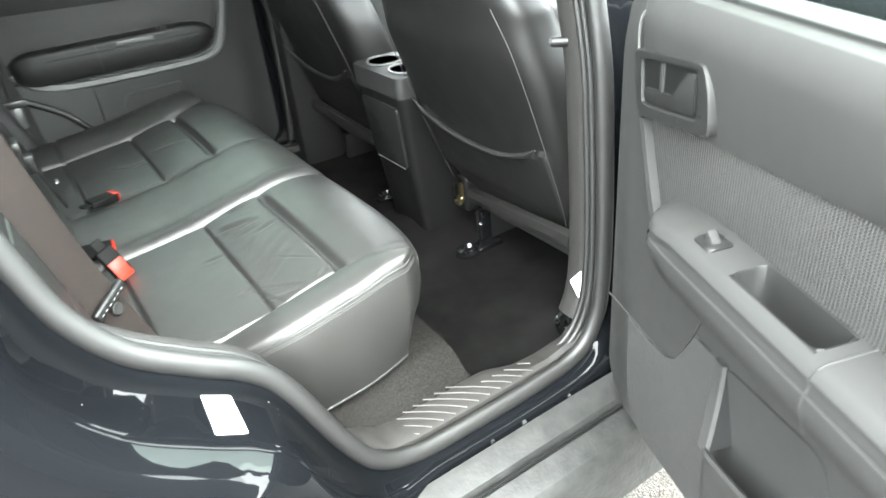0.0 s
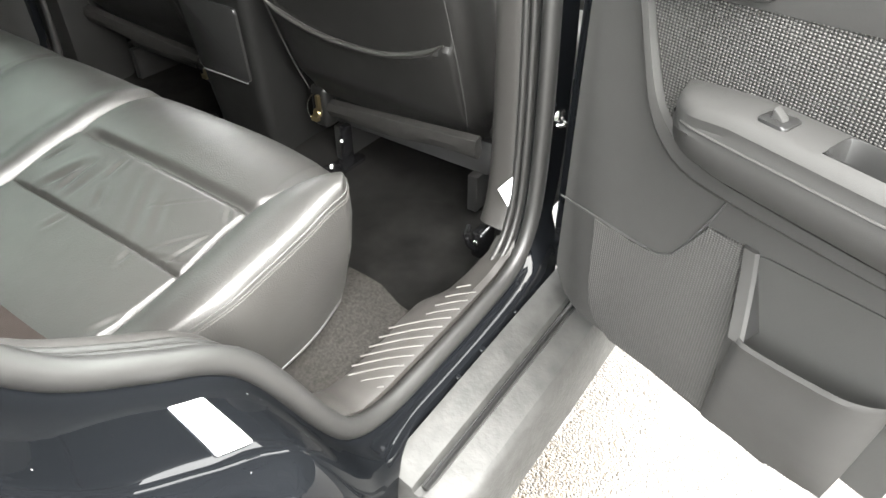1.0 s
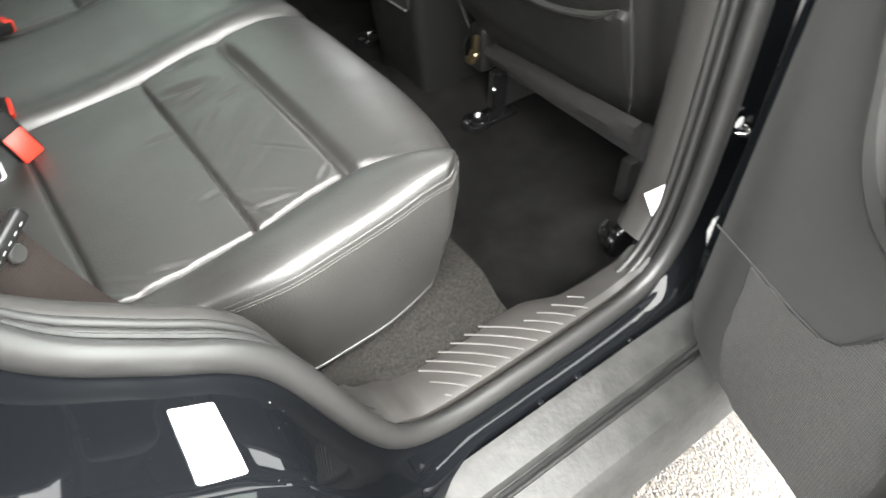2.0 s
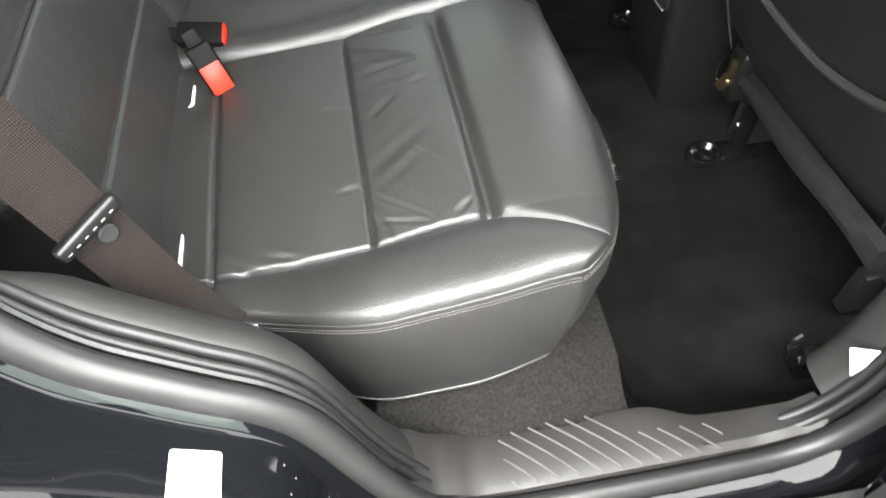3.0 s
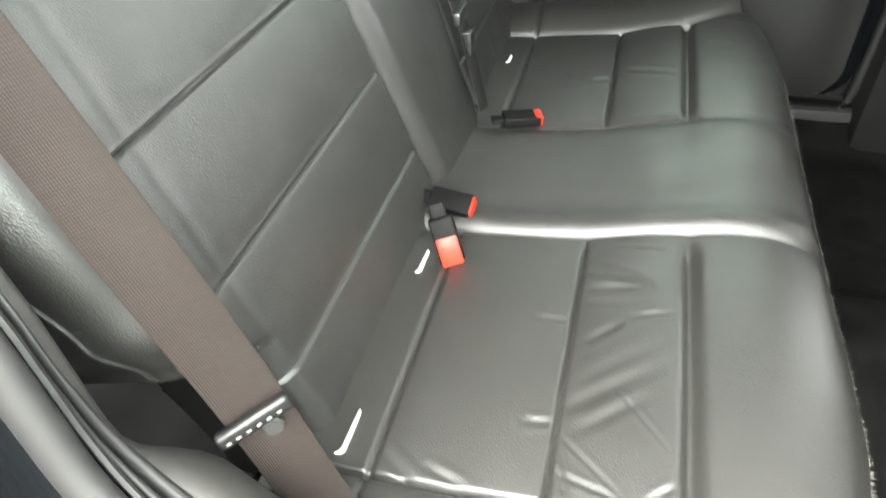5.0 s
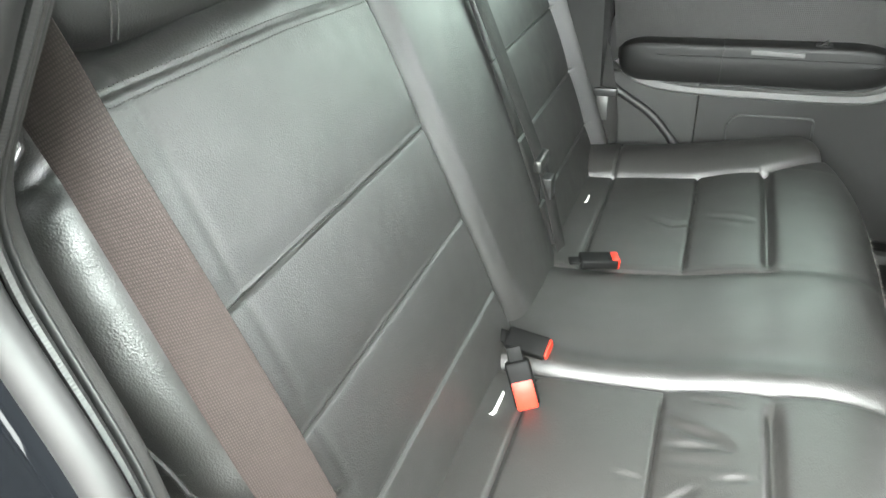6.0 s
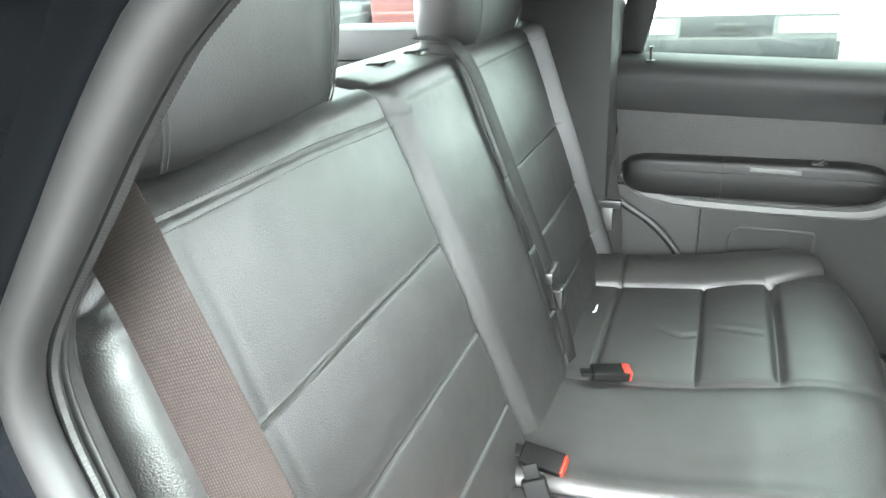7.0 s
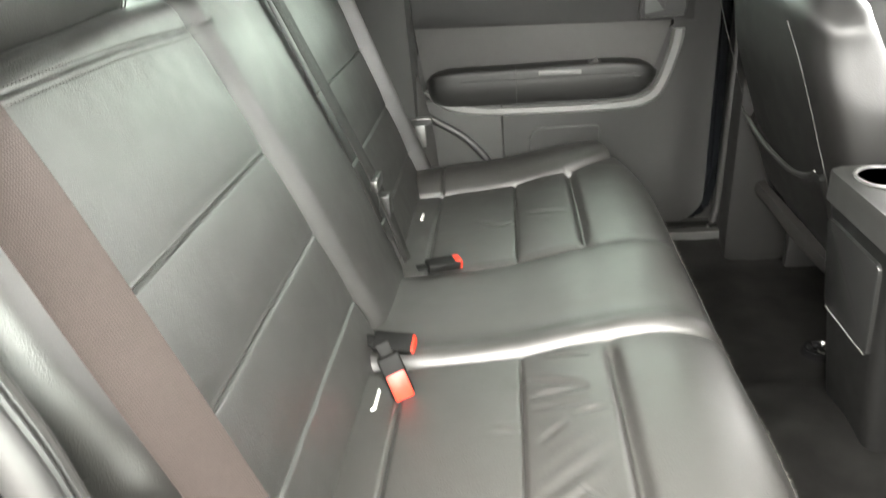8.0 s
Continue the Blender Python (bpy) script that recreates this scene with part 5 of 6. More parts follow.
tagged(part("door_weatherstrip", bm, RUBBER), "black rubber strip round the far doorway", "weatherstrip", kind="structure")

# ---- front seats ----


def front_seat(name, label, y, x, mirror):
    """Reclined seat back with a map pocket, and the frame it stands on. Built round y = 0."""
    t = thing(name, label, "car seat", "front seats", at=(x, y, 0))
    bm = bmesh.new()
    NV, NU = 60, 160
    g = []
    for i in range(NV + 1):
        s = i / NV
        z = 0.52 + 0.53 * s
        half = ramp_to(z, [(0.52, 0.21), (0.60, 0.23), (0.85, 0.235), (0.98, 0.215), (1.05, 0.17)])
        dep = ramp_to(z, [(0.52, 0.05), (0.60, 0.075), (0.9, 0.075), (1.0, 0.06), (1.05, 0.03)])
        cx = 0.075 - 0.35 * (z - 0.73)
        row = []
        for j in range(NU):
            b = 2 * math.pi * j / NU
            sg = lambda v, p: math.copysign(abs(v) ** p, v)
            px, py = -dep * sg(math.cos(b), 0.55), half * sg(math.sin(b), 0.45)
            if (py > 0) != mirror:
                py *= 1.0 + 0.03 / half
            if px < 0:
                # the pocket's slack lip sags towards the middle
                zl = 0.735 - 0.05 * (1 - (py / 0.2) ** 2) if abs(py) < 0.208 else 9
                full = max(0.0, min(1.0, (zl - z) / 0.008)) * max(0.0, min(1.0, (0.208 - abs(py)) / 0.010)) if zl < 1 else 0.0
                px -= 0.010 * full * full * (3 - 2 * full)
            row.append(bm.verts.new((cx + px, py, z + 0.02 * (1 - (py / 0.24) ** 2) * (s > 0.9))))
        g.append(row)
    for r0, r1 in zip(g, g[1:]):
        for j in range(NU):
            bm.faces.new((r0[j], r0[(j + 1) % NU], r1[(j + 1) % NU], r1[j]))
    bm.faces.new(g[0][::-1])
    bm.faces.new(g[-1])
    part("backrest", bm, SEATBACK, t, "black leather seat back")
    # pocket lip
    bm = bmesh.new()
    sweep(bm, spline([(0.0005 - 0.35 * (zz - 0.73) - 0.012, yy, zz) for yy, zz in ((-0.205, 0.745), (-0.15, 0.715), (-0.05, 0.690), (0.08, 0.694), (0.17, 0.722), (0.205, 0.748))], 40), ring(0.0055, 8), (1, 0, 0), scale=lambda f: min(1.0, 0.25 + 7 * min(f, 1 - f)))
    part("pocket_lip", bm, LEATHER_WORN, t, "rolled lip of the map pocket")
    for s in (-1, 1):
        bm = bmesh.new()
        tube(bm, spline([(0.0005 - 0.35 * (zz - 0.73), s * yy, zz) for yy, zz in ((0.198, 0.53), (0.212, 0.62), (0.216, 0.78), (0.212, 0.92), (0.195, 1.0))], 40), 0.0010, 6)
        part("piping", bm, STITCH_DK, t, "dark stitched seam")
    # narrow cloth skirt under the back, higher at the door side
    side = 1 if mirror else -1
    bm = bmesh.new()
    rows = []
    for i in range(21):
        q = i / 20
        y, x = side * (0.238 - 0.43 * q), 0.035 + 0.06 * q
        top, bot = 0.566 - 0.07 * q, 0.522 - 0.068 * q + 0.004 * math.sin(9 * q)
        rows.append([bm.verts.new((x + dx, y, zz)) for dx, zz in ((0.016, top), (0.0, top - 0.004), (-0.004, (top + bot) / 2), (0.004, bot + 0.003), (0.012, bot), (0.022, bot + 0.006))])
    for r0, r1 in zip(rows, rows[1:]):
        for j in range(6):
            bm.faces.new((r0[j], r0[(j + 1) % 6], r1[(j + 1) % 6], r1[j]))
    bm.faces.new(rows[0])
    bm.faces.new(rows[-1][::-1])
    part("skirt", bm, SKIRT, t, "narrow grey cloth skirt under the seat back")
    # cushion, frame and rails
    bm = bmesh.new()
    box(bm, (0.12, -0.23, 0.50), (0.62, 0.23, 0.62), 0.04, 4)
    part("cushion", bm, LEATHER, t)
    bm = bmesh.new()
    box(bm, (0.14, -0.21, 0.42), (0.60, 0.21, 0.50), 0.01, 2)
    part("frame", bm, BLACKINK, t, "black steel seat frame")
    for s in (-1, 1):
        bm = bmesh.new()
        box(bm, (0.12, s * 0.18 - 0.012, 0.34), (0.55, s * 0.18 + 0.012, 0.425), 0.004)
        part("rail", bm, PLASTIC_DARK, t, "black steel seat rail")
    for s in (-side,):
        bm = bmesh.new()
        cup = [(0.0, 0.328), (0.014, 0.328), (0.022, 0.333), (0.027, 0.341), (0.031, 0.341), (0.034, 0.334), (0.035, 0.318)]
        turn = [[bm.verts.new((0.072 + r * math.cos(q * math.pi / 12), s * 0.165 + r * 0.85 * math.sin(q * math.pi / 12), z)) for q in range(24)] for r, z in cup[1:]]
        for r0, r1 in zip(turn, turn[1:]):
            for q in range(24):
                bm.faces.new((r0[q], r0[(q + 1) % 24], r1[(q + 1) % 24], r1[q]))
        bm.faces.new(turn[0])
        slab(bm, rounded([(0.09, -0.022), (0.17, -0.022), (0.17, 0.022), (0.09, 0.022)], 0.01), 0.322, 0.338, lambda a, c, d: (a, s * 0.165 + c, d), 0.003)
        box(bm, (0.115, s * 0.165 - 0.006, 0.33), (0.145, s * 0.165 + 0.006, 0.43), 0.003, 2)
        foot = part("foot", bm, GLOSSBLACK, t, "glossy black steel seat foot")
        for dx, dy, r in ((0.075, -0.006, 0.008), (0.060, 0.012, 0.004)):
            bm = bmesh.new()
            disc(bm, (dx, s * 0.165 + dy, 0.327), (0, 0, 1), r, 0.010, 6, 0.002)
            part("bolt", bm, CHROME, foot, "bright floor bolt")
        bm = bmesh.new()
        disc(bm, (0.116, s * 0.165, 0.395), (-1, 0, 0), 0.006, 0.006, 6, 0.002)
        part("bolt", bm, CHROME, foot)
    bm = bmesh.new()
    box(bm, (0.01, side * 0.262 - 0.014, 0.325), (0.06, side * 0.262 + 0.014, 0.385), 0.008, 3)
    tube(bm, spline([(0.012, side * 0.262, 0.35), (-0.004, side * 0.258, 0.365), (-0.006, side * 0.25, 0.385), (0.012, side * 0.244, 0.395)], 14), 0.006, 8)
    clip = part("bracket", bm, GLOSSBLACK, t, "black steel rail bracket")
    bm = bmesh.new()
    disc(bm, (0.012, side * 0.262, 0.365), (-1, 0, 0), 0.006, 0.006, 6, 0.0015)
    part("bolt", bm, CHROME, clip, "bright bracket bolt")
    # recliner at the tunnel side; a solid black box paints its hollow's shade
    yr = -side * 0.195
    bm = bmesh.new()
    box(bm, (0.085, yr - 0.022, 0.435), (0.125, yr + 0.022, 0.53), 0.010, 3)
    part("recliner_shade", bm, JET, t, "black box standing for the shaded recliner hollow")
    bm = bmesh.new()
    disc(bm, (0.084, yr, 0.470), (-1, 0, 0.2), 0.011, 0.009, 14, 0.003)
    box(bm, (0.074, yr - 0.012, 0.478), (0.084, yr - 0.003, 0.515), 0.002)
    box(bm, (0.072, yr - 0.004, 0.452), (0.084, yr + 0.014, 0.464), 0.002)
    part("recliner", bm, BRASS, t, "brassy recliner mechanism")
    bm = bmesh.new()
    tube(bm, spline([(0.078, yr + 0.006, 0.515), (0.070, yr + 0.018, 0.49), (0.074, yr + 0.016, 0.46), (0.080, yr + 0.004, 0.448)], 14), 0.0016, 6)
    part("spring", bm, CHROME, t, "bright recliner spring")
    # headrest
    bm = bmesh.new()
    box(bm, (-0.13, -0.14, 1.10), (-0.02, 0.14, 1.30), 0.04, 4)
    part("headrest", bm, LEATHER, t)
    for s in (-0.06, 0.06):
        bm = bmesh.new()
        tube_line(bm, (-0.035, s, 1.03), (-0.07, s, 1.14), 0.006)
        part("post", bm, CHROME, t)
    return t


front_seat("front_seat", "black leather front passenger seat seen from behind", -0.342, 0.752, False)
front_seat("front_seat", "black leather driver seat seen from behind", 0.415, 0.757, True)

# ---- centre console ----
cons = thing("centre_console", "dark plastic centre console with a rear cup holder", "console")
bm = bmesh.new()
rows = []
CS = [(0.33, 0.775, 0.085), (0.50, 0.752, 0.092), (0.66, 0.735, 0.102), (0.735, 0.728, 0.108)]
for z, x, h in CS:
    sec = rounded([(x, -h + 0.016), (1.35, -h + 0.016), (1.35, h + 0.016), (x, h + 0.016)], 0.025, 5)
    rows.append([bm.verts.new((a, b, z)) for a, b in sec])
for r0, r1 in zip(rows, rows[1:]):
    for j in range(len(r0)):
        bm.faces.new((r0[j], r0[(j + 1) % len(r0)], r1[(j + 1) % len(r0)], r1[j]))
bm.faces.new(rows[0][::-1])
bm.faces.new(rows[-1])
part("body", bm, CONSOLE, cons)
bm = bmesh.new()
slab(bm, rounded([(0.722, -0.096), (0.86, -0.096), (0.86, 0.128), (0.722, 0.128)], 0.02), 0.736, 0.785, lambda a, b, d: (a, b, d), 0.004)
part("cup_tray", bm, PLASTIC_INT, cons, "satin grey cup holder surround")
for y in (-0.038, 0.07):
    # no hollow here: a flat black disc paints the well's shade
    bm = bmesh.new()
    n = 28
    r0 = [bm.verts.new((0.785 + 0.04 * math.cos(2 * math.pi * i / n), y + 0.043 * math.sin(2 * math.pi * i / n), 0.7865)) for i in range(n)]
    bm.faces.new(r0)
    bmesh.ops.solidify(bm, geom=bm.faces[:], thickness=0.002)
    part("cup_shade", bm, BLACKINK, cons, "flat black disc standing for the shaded cup well")
    bm = bmesh.new()
    tube(bm, [Vector((0.785 + 0.042 * math.cos(2 * math.pi * i / n), y + 0.045 * math.sin(2 * math.pi * i / n), 0.7865)) for i in range(n + 1)], 0.003, 6)
    part("cup_rim", bm, SATIN, cons, "pale cup rim")
bm = bmesh.new()
slab(bm, rounded([(-0.075, 0.55), (0.075, 0.55), (0.085, 0.71), (-0.085, 0.71)], 0.012), 0.0, 0.006, lambda a, b, d: (0.735 - 0.0 - (b - 0.66) * 0.1 - d, a + 0.016, b), 0.002)
part("rear_lid", bm, PLASTIC_DARK, cons, "dark bin lid with a bright foot edge")
bm = bmesh.new()
tube_line(bm, (0.741, -0.05, 0.548), (0.741, 0.085, 0.548), 0.002)
part("lid_edge", bm, SATIN, cons)
bm = bmesh.new()
box(bm, (0.88, -0.115, 0.79), (1.30, 0.115, 0.88), 0.025, 3)
part("armrest", bm, LEATHER, cons, "grey leather armrest lid")

# ---- belts and buckles ----


def buckle(label, end, axis, width, red=0.022):
    """A belt buckle on a short stalk, from the middle of its button end."""
    t = thing("belt_buckle", label, "belt buckle", "belt buckles")
    t.matrix_basis = framed(end, axis, width)
    bm = bmesh.new()
    box(bm, (-0.066, -0.0165, -0.009), (-0.003, 0.0165, 0.009), 0.004, 3)
    part("housing", bm, BUCKLE, t)
    bm = bmesh.new()
    box(bm, (-red, -0.0145, -0.0095), (0.0, 0.0145, 0.0102), 0.003, 2)
    part("button", bm, RED, t, "red release button")
    bm = bmesh.new()
    box(bm, (-0.085, -0.010, -0.003), (-0.055, 0.010, 0.003), 0.0025, 2)
    part("stalk", bm, BUCKLE, t)
    return t


buckle("black belt buckle with a worn red button on the near cushion", Vector((0.060, -0.2025, 0.6035)), (0.34, -0.30, -0.89), (0.90, 0.36, 0.22), 0.040)
buckle("black belt buckle turned on its side by the middle place", Vector((0.0645, -0.104, 0.6215)), (0.96, -0.12, -0.05), (0.20, -0.86, -0.47), 0.005)
buckle("black belt buckle with red button lying on the far cushion", Vector((0.118, 0.160, 0.620)), (0.076, 0.031, -0.006), (-0.3, 0.95, 0), 0.014)


def anchor_tab(y, k=1.0):
    """A white plastic guide for a child seat, between cushion and backrest: a flat loop with a hooked end."""
    bm = bmesh.new()
    line = [(0.012, y + 0.034 * k, 0.586), (0.0195, y + 0.026 * k, 0.600), (0.0205, y + 0.004 * k, 0.6045), (0.0205, y - 0.016 * k, 0.6055), (0.0195, y - 0.025 * k, 0.604), (0.013, y - 0.028 * k, 0.598)]
    sweep(bm, spline(line, 24), ring(0.0022, 8, 0.0042), (0, 0, 1))
    tagged(part("anchor_tab", bm, WHITEPL), "small white plastic anchor tab between cushion and backrest", "anchor tab", "anchor tabs")


anchor_tab(-0.4725)
anchor_tab(-0.207, 0.85)
anchor_tab(0.40, 0.7)

cb = thing("seat_belt", "narrow dark webbing belt down the middle of the bench", "seat belt", "rear seat belts")
bm = bmesh.new()
ribbon(bm, spline([(-0.235, 0.160, 1.172), (-0.180, 0.163, 1.163), (-0.148, 0.169, 1.118), (-0.112, 0.183, 1.012), (-0.075, 0.195, 0.90), (-0.032, 0.206, 0.772), (-0.012, 0.198, 0.71), (0.017, 0.172, 0.62)], 60), 0.046, 0.0016, (0, -1, 0))
part("webbing", bm, BELT_DK, cb)
bm = bmesh.new()
box(bm, (-0.036, 0.178, 0.757), (-0.022, 0.236, 0.779), 0.003)
part("tongue", bm, STEEL_DK, cb, "dull steel belt tongue")
bm = bmesh.new()
box(bm, (-0.026, 0.186, 0.705), (-0.006, 0.216, 0.745), 0.003)
part("latch_plate", bm, PLASTIC_DARK, cb)
fb = thing("seat_belt", "dark webbing belt hanging by the far pillar", "seat belt", "rear seat belts")
bm = bmesh.new()
ribbon(bm, spline([(-0.12, 0.63, 1.36), (-0.098, 0.655, 1.18), (-0.04, 0.66, 0.92), (0.0, 0.66, 0.745), (0.01, 0.658, 0.62)], 40), 0.05, 0.0016, (0.9, 0.3, 0))
part("webbing", bm, BELT_DK, fb)
bm = bmesh.new()
box(bm, (-0.03, 0.642, 0.735), (0.03, 0.656, 0.755), 0.004)
part("tongue", bm, PLASTIC_DARK, fb)
bm = bmesh.new()
box(bm, (-0.014, 0.644, 0.68), (0.012, 0.652, 0.737), 0.003)
part("latch_plate", bm, STEEL_DK, fb)

# ---- label on the jamb ----
lab = thing("tyre_label", "white paper label on the black door jamb", "label")
c0, c1, c2, c3 = Vector((0.060, -0.742, 0.708)), Vector((0.090, -0.742, 0.687)), Vector((0.086, -0.806, 0.676)), Vector((0.056, -0.806, 0.70))
bm = bmesh.new()
nn = (c1 - c0).cross(c3 - c0).normalized()
if nn.z < 0:
    nn = -nn
rows = []
for v in (0.0, 0.008, 0.02, 0.04, 0.12, 0.25, 0.4, 0.5, 0.6, 0.75, 0.88, 0.96, 0.98, 0.992, 1.0):
    row = []
    for j in range(9):
        u = j / 8
        e = 0.08 * (1 - math.sqrt(max(0.0, 1 - max(0.0, 1 - min(v, 1 - v) / 0.04) ** 2)))
        q = c0.lerp(c1, e + u * (1 - 2 * e)).lerp(c3.lerp(c2, e + u * (1 - 2 * e)), v)
        hit = JAMB_TREE.ray_cast(q + nn * 0.05, -nn, 0.12)[0]
        row.append((hit or q) + nn * 0.0012)
    rows.append([bm.verts.new(p) for p in row])
for r0, r1 in zip(rows, rows[1:]):
    for j in range(8):
        bm.faces.new((r0[j], r0[j + 1], r1[j + 1], r1[j]))
bmesh.ops.solidify(bm, geom=bm.faces[:], thickness=0.0004)
sheet = part("sheet", bm, WHITE, lab)
for u0, u1, v0, v1 in ((0.62, 0.82, 0.20, 0.215), (0.74, 0.78, 0.30, 0.32), (0.82, 0.87, 0.60, 0.615), (0.72, 0.80, 0.84, 0.855)):
    bm = bmesh.new()
    rim = []
    for u, v in ((u0, v0), (u1, v0 - 0.01), (u1, v1 - 0.01), (u0, v1)):
        q = c0.lerp(c1, u).lerp(c3.lerp(c2, u), v)
        hit = JAMB_TREE.ray_cast(q + nn * 0.05, -nn, 0.12)[0]
        rim.append(bm.verts.new((hit or q) + nn * 0.0021))
    bm.faces.new(rim)
    bmesh.ops.solidify(bm, geom=bm.faces[:], thickness=0.0003)
    part("print_bar", bm, BLACKINK, sheet, "faint dark print mark")

# white tag at the foot of the middle pillar
tag = thing("paper_tag", "white paper tag at the foot of the pillar trim", "tag")
bm = bmesh.new()
slab(bm, rounded([(-0.684, 0.555), (-0.706, 0.583), (-0.7055, 0.55), (-0.702, 0.525)], 0.002), 0.6925, 0.6935, lambda a, b, d: (d - 0.25 * (a + 0.69), a, b), 0.0)
part("sheet", bm, WHITE, tag)

# guides for a middle headrest that is not fitted
for y in (0.045, 0.175):
    bm = bmesh.new()
    box(bm, (-0.262, y - 0.024, 1.135), (-0.230, y + 0.024, 1.1525), 0.006, 3)
    g = tagged(part("headrest_guide", bm, PLASTIC_DARK), "black plastic headrest guide on top of the backrest", "headrest guide", "headrest guides")

# clip on the pillar trim
clip_thing = thing("trim_clip", "small black clip with a grey end on the pillar trim", "clip")
bm = bmesh.new()
disc(bm, (0.702, -0.664, 0.962), (-0.75, 0.66, 0.0), 0.0075, 0.026, 16, 0.002)
part("stem", bm, JET, clip_thing)
bm = bmesh.new()
disc(bm, (0.6855, -0.6495, 0.962), (-0.75, 0.66, 0.0), 0.006, 0.006, 16, 0.0015)
part("end_cap", bm, GREYTRIM, clip_thing, "grey end cap")

# door striker on the middle pillar
st = thing("door_striker", "bright steel door striker with a white cap on the black pillar", "door striker")
bm = bmesh.new()
disc(bm, (0.766, -0.728, 0.668), (0, -1, 0), 0.009, 0.010, 16, 0.002)
part("cap", bm, WHITEPL, st, "white round cap")
bm = bmesh.new()
disc(bm, (0.785, -0.728, 0.664), (0, -1, 0), 0.008, 0.012, 16, 0.002)
tube(bm, spline([(0.77, -0.73, 0.652), (0.775, -0.742, 0.648), (0.785, -0.742, 0.65), (0.788, -0.73, 0.654)], 12), 0.003, 8)
part("pin", bm, CHROME, st)
bm = bmesh.new()
box(bm, (0.752, -0.737, 0.640), (0.80, -0.722, 0.690), 0.003)
part("base", bm, PAINT, st)

# ---- vehicles across the yard ----


def wheel(owner, x, y, r=0.36):
    bm = bmesh.new()
    n = 28
    pr = [(-0.11, r * 0.62), (-0.12, r * 0.9), (-0.09, r), (0.09, r), (0.12, r * 0.9), (0.11, r * 0.62)]
    rings = [[bm.verts.new((x + rr * math.cos(2 * math.pi * i / n), y + d, r + rr * math.sin(2 * math.pi * i / n))) for i in range(n)] for d, rr in pr]
    for a, b in zip(rings, rings[1:]):
        for i in range(n):
            bm.faces.new((a[i], a[(i + 1) % n], b[(i + 1) % n], b[i]))
    w = part("wheel", bm, TYRE, owner, "black road tyre")
    bm = bmesh.new()
    disc(bm, (x, y - 0.10, r), (0, 1, 0), r * 0.62, 0.20, 20, 0.01)
    part("rim", bm, STEEL_DK, w)


def parked(name, label, category, paint, at, turn, parts):
    """A parked vehicle: painted masses, panes, lamps and four wheels, its rear at x = 0."""
    t = thing(name, label, category)
    t.matrix_basis = pose(*at, 0, 0, turn)
    for nm, lo, hi, bev, material, lb in parts:
        bm = bmesh.new()
        box(bm, lo, hi, bev, 3)
        part(nm, bm, material or paint, t, lb)
    return t


CHROME_BODY = mat("dull_grey_metal_paint", (0.06, 0.061, 0.061), 0.5, spec=0.3, var=0.3, scale=5)
GREYPAINT = mat("dark_grey_paint", (0.02, 0.021, 0.023), 0.45, spec=0.3, var=0.4)
LAMP = mat("red_lamp_lens", (0.5, 0.05, 0.04), 0.2)
DARKGLASS = mat("dark_vehicle_glass", (0.02, 0.025, 0.025), 0.05, spec=0.8)
truck = parked("pickup_truck", "white pickup truck with a dull grey rear bumper", "truck", TRUCKWHITE, (0.18, 5.05, 0), 90, [
    ("bed", (0.12, -0.95, 0.55), (2.1, 0.95, 1.38), 0.06, None, "white load bed"),
    ("tailgate", (0.07, -0.78, 0.84), (0.14, 0.78, 1.34), 0.02, None, "white tailgate"),
    ("cab", (2.1, -0.93, 0.5), (5.0, 0.93, 1.15), 0.10, None, "white cab"),
    ("roof", (2.2, -0.80, 1.10), (4.0, 0.80, 1.85), 0.12, None, ""),
    ("rear_window", (2.185, -0.65, 1.35), (2.23, 0.65, 1.75), 0.02, DARKGLASS, "dark rear window"),
    ("bumper", (-0.06, -0.80, 0.46), (0.14, 0.80, 0.79), 0.03, CHROME_BODY, "dull grey rear bumper"),
    ("plate_recess", (-0.068, -0.36, 0.62), (-0.05, 0.30, 0.775), 0.006, GREYPAINT, "grey plate recess"),
    ("number_plate", (-0.076, -0.17, 0.66), (-0.066, 0.05, 0.715), 0.003, PLASTIC_DARK, "dark blank bar"),
    ("valance", (-0.064, -0.79, 0.46), (-0.05, 0.79, 0.60), 0.004, GREYPAINT, "dark lower bumper face"),
    ("step_pad", (-0.07, -0.80, 0.775), (0.0, 0.80, 0.80), 0.006, TRUCKWHITE, "pale bumper edge"),
    ("corner_pad", (-0.07, -0.78, 0.64), (-0.05, -0.40, 0.75), 0.01, TRUCKWHITE, "pale bumper corner"),
    ("corner_pad", (-0.07, 0.34, 0.64), (-0.05, 0.78, 0.75), 0.01, TRUCKWHITE, "pale bumper corner"),
    ("tail_lamp", (0.06, 0.80, 0.95), (0.16, 0.94, 1.30), 0.02, LAMP, "red tail lamp"),
    ("tail_lamp", (0.06, -0.94, 0.95), (0.16, -0.80, 1.30), 0.02, LAMP, "red tail lamp")])
for x, y in ((1.1, -0.82), (1.1, 0.82), (4.1, -0.82), (4.1, 0.82)):
    wheel(truck, x, y)
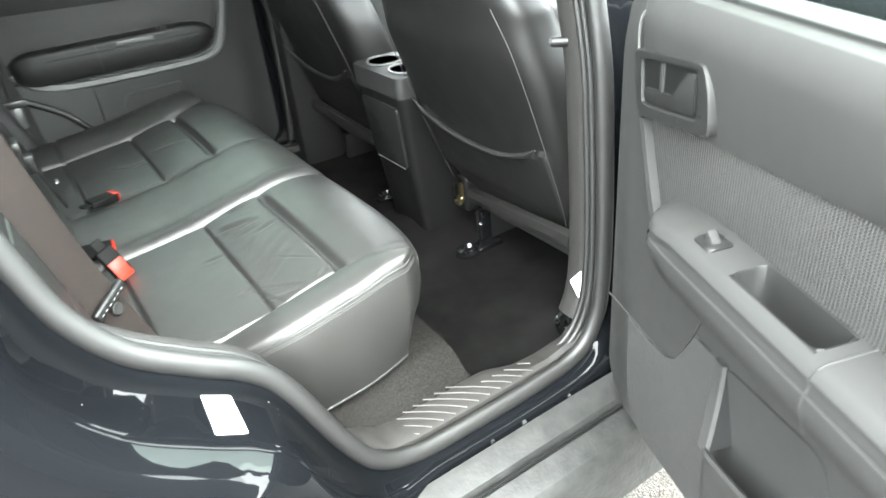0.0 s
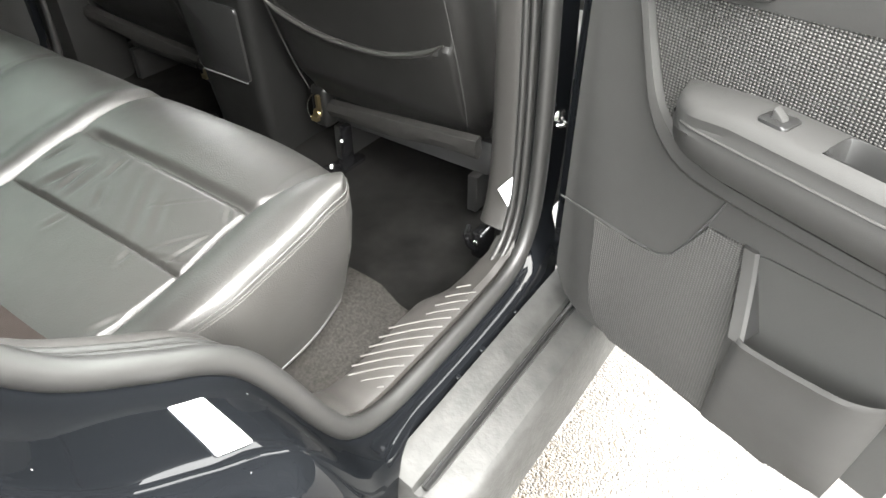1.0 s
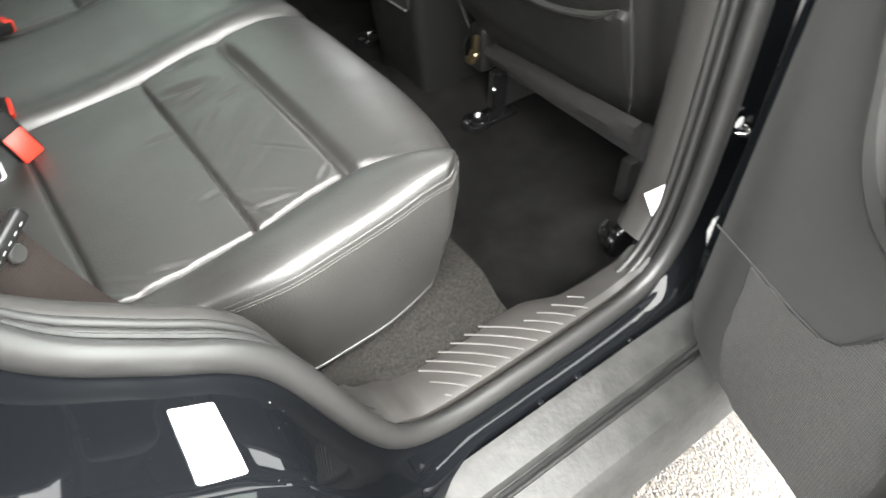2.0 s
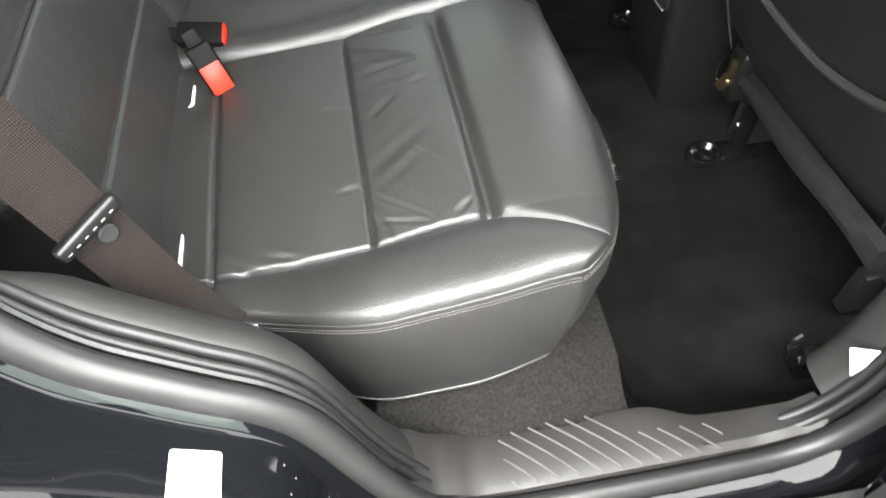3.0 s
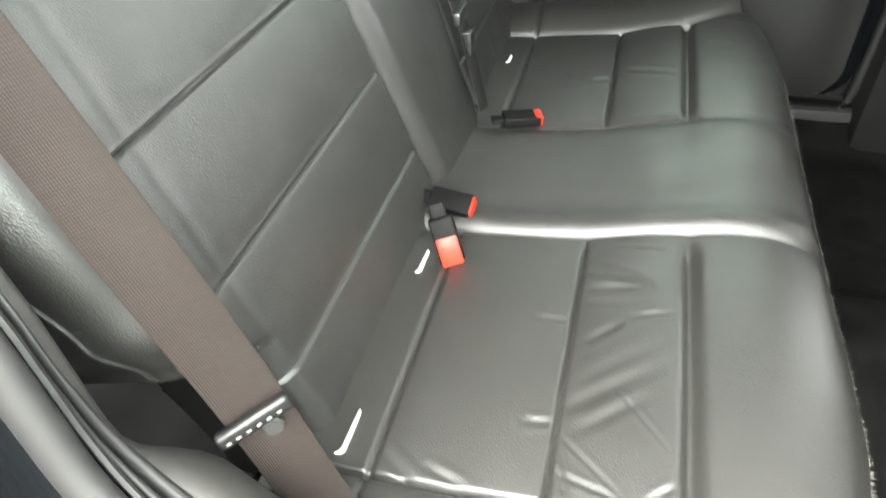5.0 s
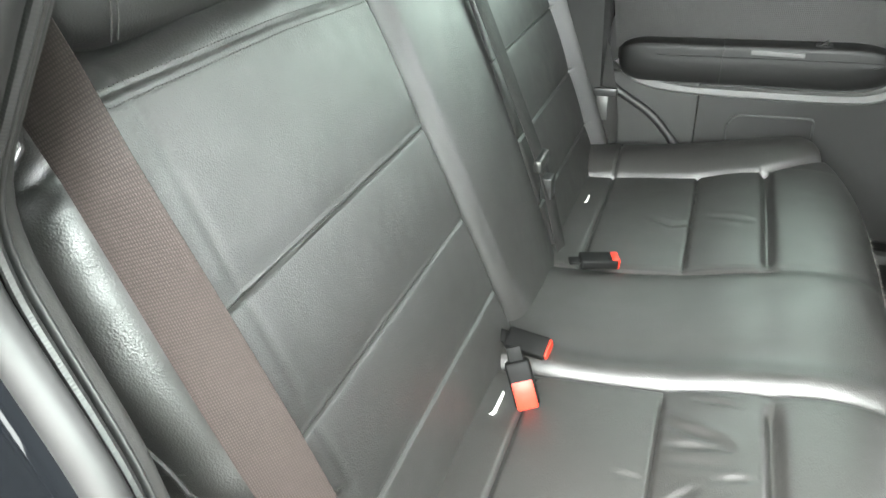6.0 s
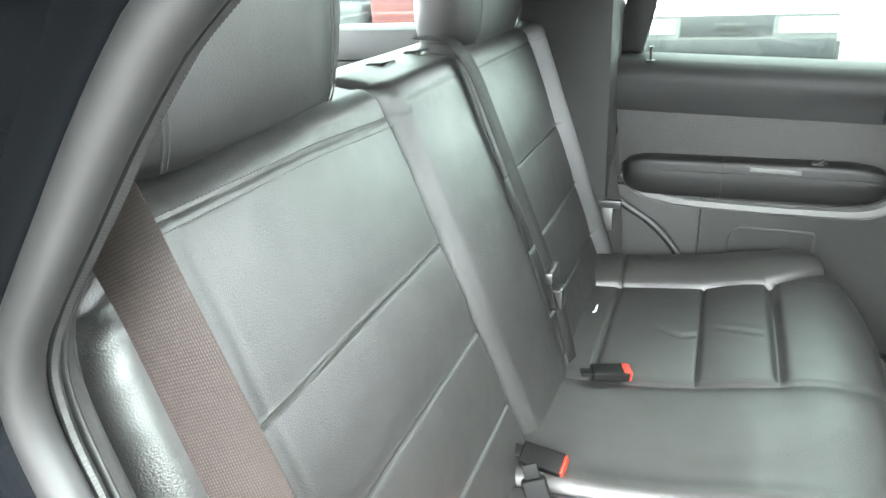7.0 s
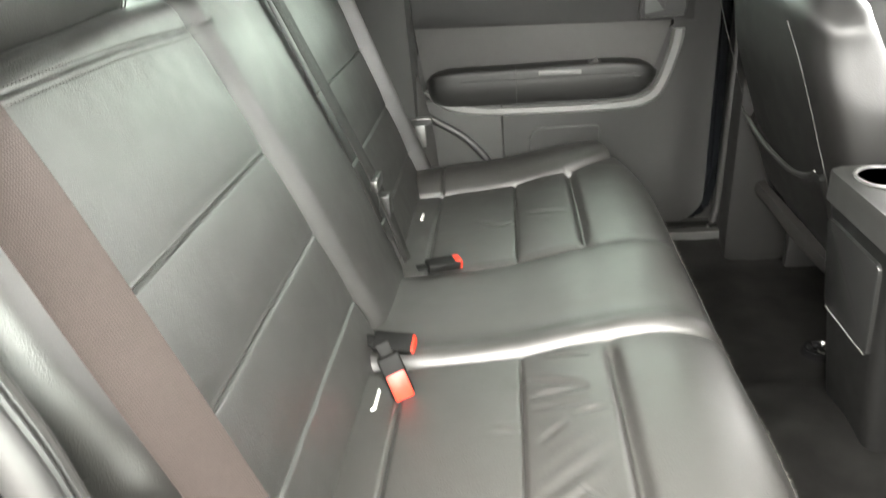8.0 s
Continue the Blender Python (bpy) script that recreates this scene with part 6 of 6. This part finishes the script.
red = parked("parked_van", "red van parked across the yard", "van", REDPAINT, (-2.55, 5.1, 0), 90, [
    ("body", (0.0, -0.75, 0.35), (4.2, 0.36, 1.25), 0.08, None, "red painted body"),
    ("cabin", (0.05, -0.70, 1.2), (3.2, 0.32, 1.95), 0.12, None, ""),
    ("rear_window", (0.03, -0.62, 1.30), (0.08, 0.28, 1.78), 0.02, DARKGLASS, "dark rear window"),
    ("bumper", (-0.08, -0.75, 0.42), (0.10, 0.36, 0.72), 0.05, TRUCKWHITE, "pale bumper"),
    ("trim_bar", (-0.015, -0.5, 1.16), (0.01, 0.2, 1.20), 0.004, GREYPAINT, "dark trim bar"),
    ("number_plate", (-0.015, -0.25, 0.86), (0.0, -0.12, 0.93), 0.002, WHITE, "white blank bar")])
for x, y in ((0.8, -0.78), (0.8, 0.38), (3.3, -0.78), (3.3, 0.38)):
    wheel(red, x, y, 0.33)
dark = parked("parked_car", "dark grey car parked beside a red van", "car", GREYPAINT, (-3.85, 5.2, 0), 90, [
    ("body", (0.0, -0.85, 0.30), (4.2, 0.85, 0.95), 0.10, None, "dark grey body"),
    ("cabin", (0.5, -0.72, 0.90), (3.0, 0.72, 1.45), 0.16, None, ""),
    ("rear_window", (0.48, -0.55, 1.0), (0.56, 0.55, 1.38), 0.02, DARKGLASS, ""),
    ("bumper", (-0.08, -0.85, 0.35), (0.10, 0.85, 0.62), 0.05, None, "")])
for x, y in ((0.8, -0.75), (0.8, 0.75), (3.3, -0.75), (3.3, 0.75)):
    wheel(dark, x, y, 0.32)
silver = parked("parked_car", "blue-grey car with dark wheels parked across the yard", "car", CHROME_BODY, (2.5, 10.4, 0), 0, [
    ("body", (0.0, -0.85, 0.30), (4.2, 0.85, 0.98), 0.10, None, "blue-grey body"),
    ("cabin", (0.6, -0.72, 0.92), (3.2, 0.72, 1.48), 0.16, None, ""),
    ("side_window", (0.9, -0.735, 1.02), (2.9, -0.70, 1.38), 0.02, DARKGLASS, "dark side window"),
    ("bumper", (-0.08, -0.80, 0.34), (0.10, 0.80, 0.62), 0.05, None, "")])
for x, y in ((0.75, -0.78), (0.75, 0.78), (3.3, -0.78), (3.3, 0.78)):
    wheel(silver, x, y, 0.33)
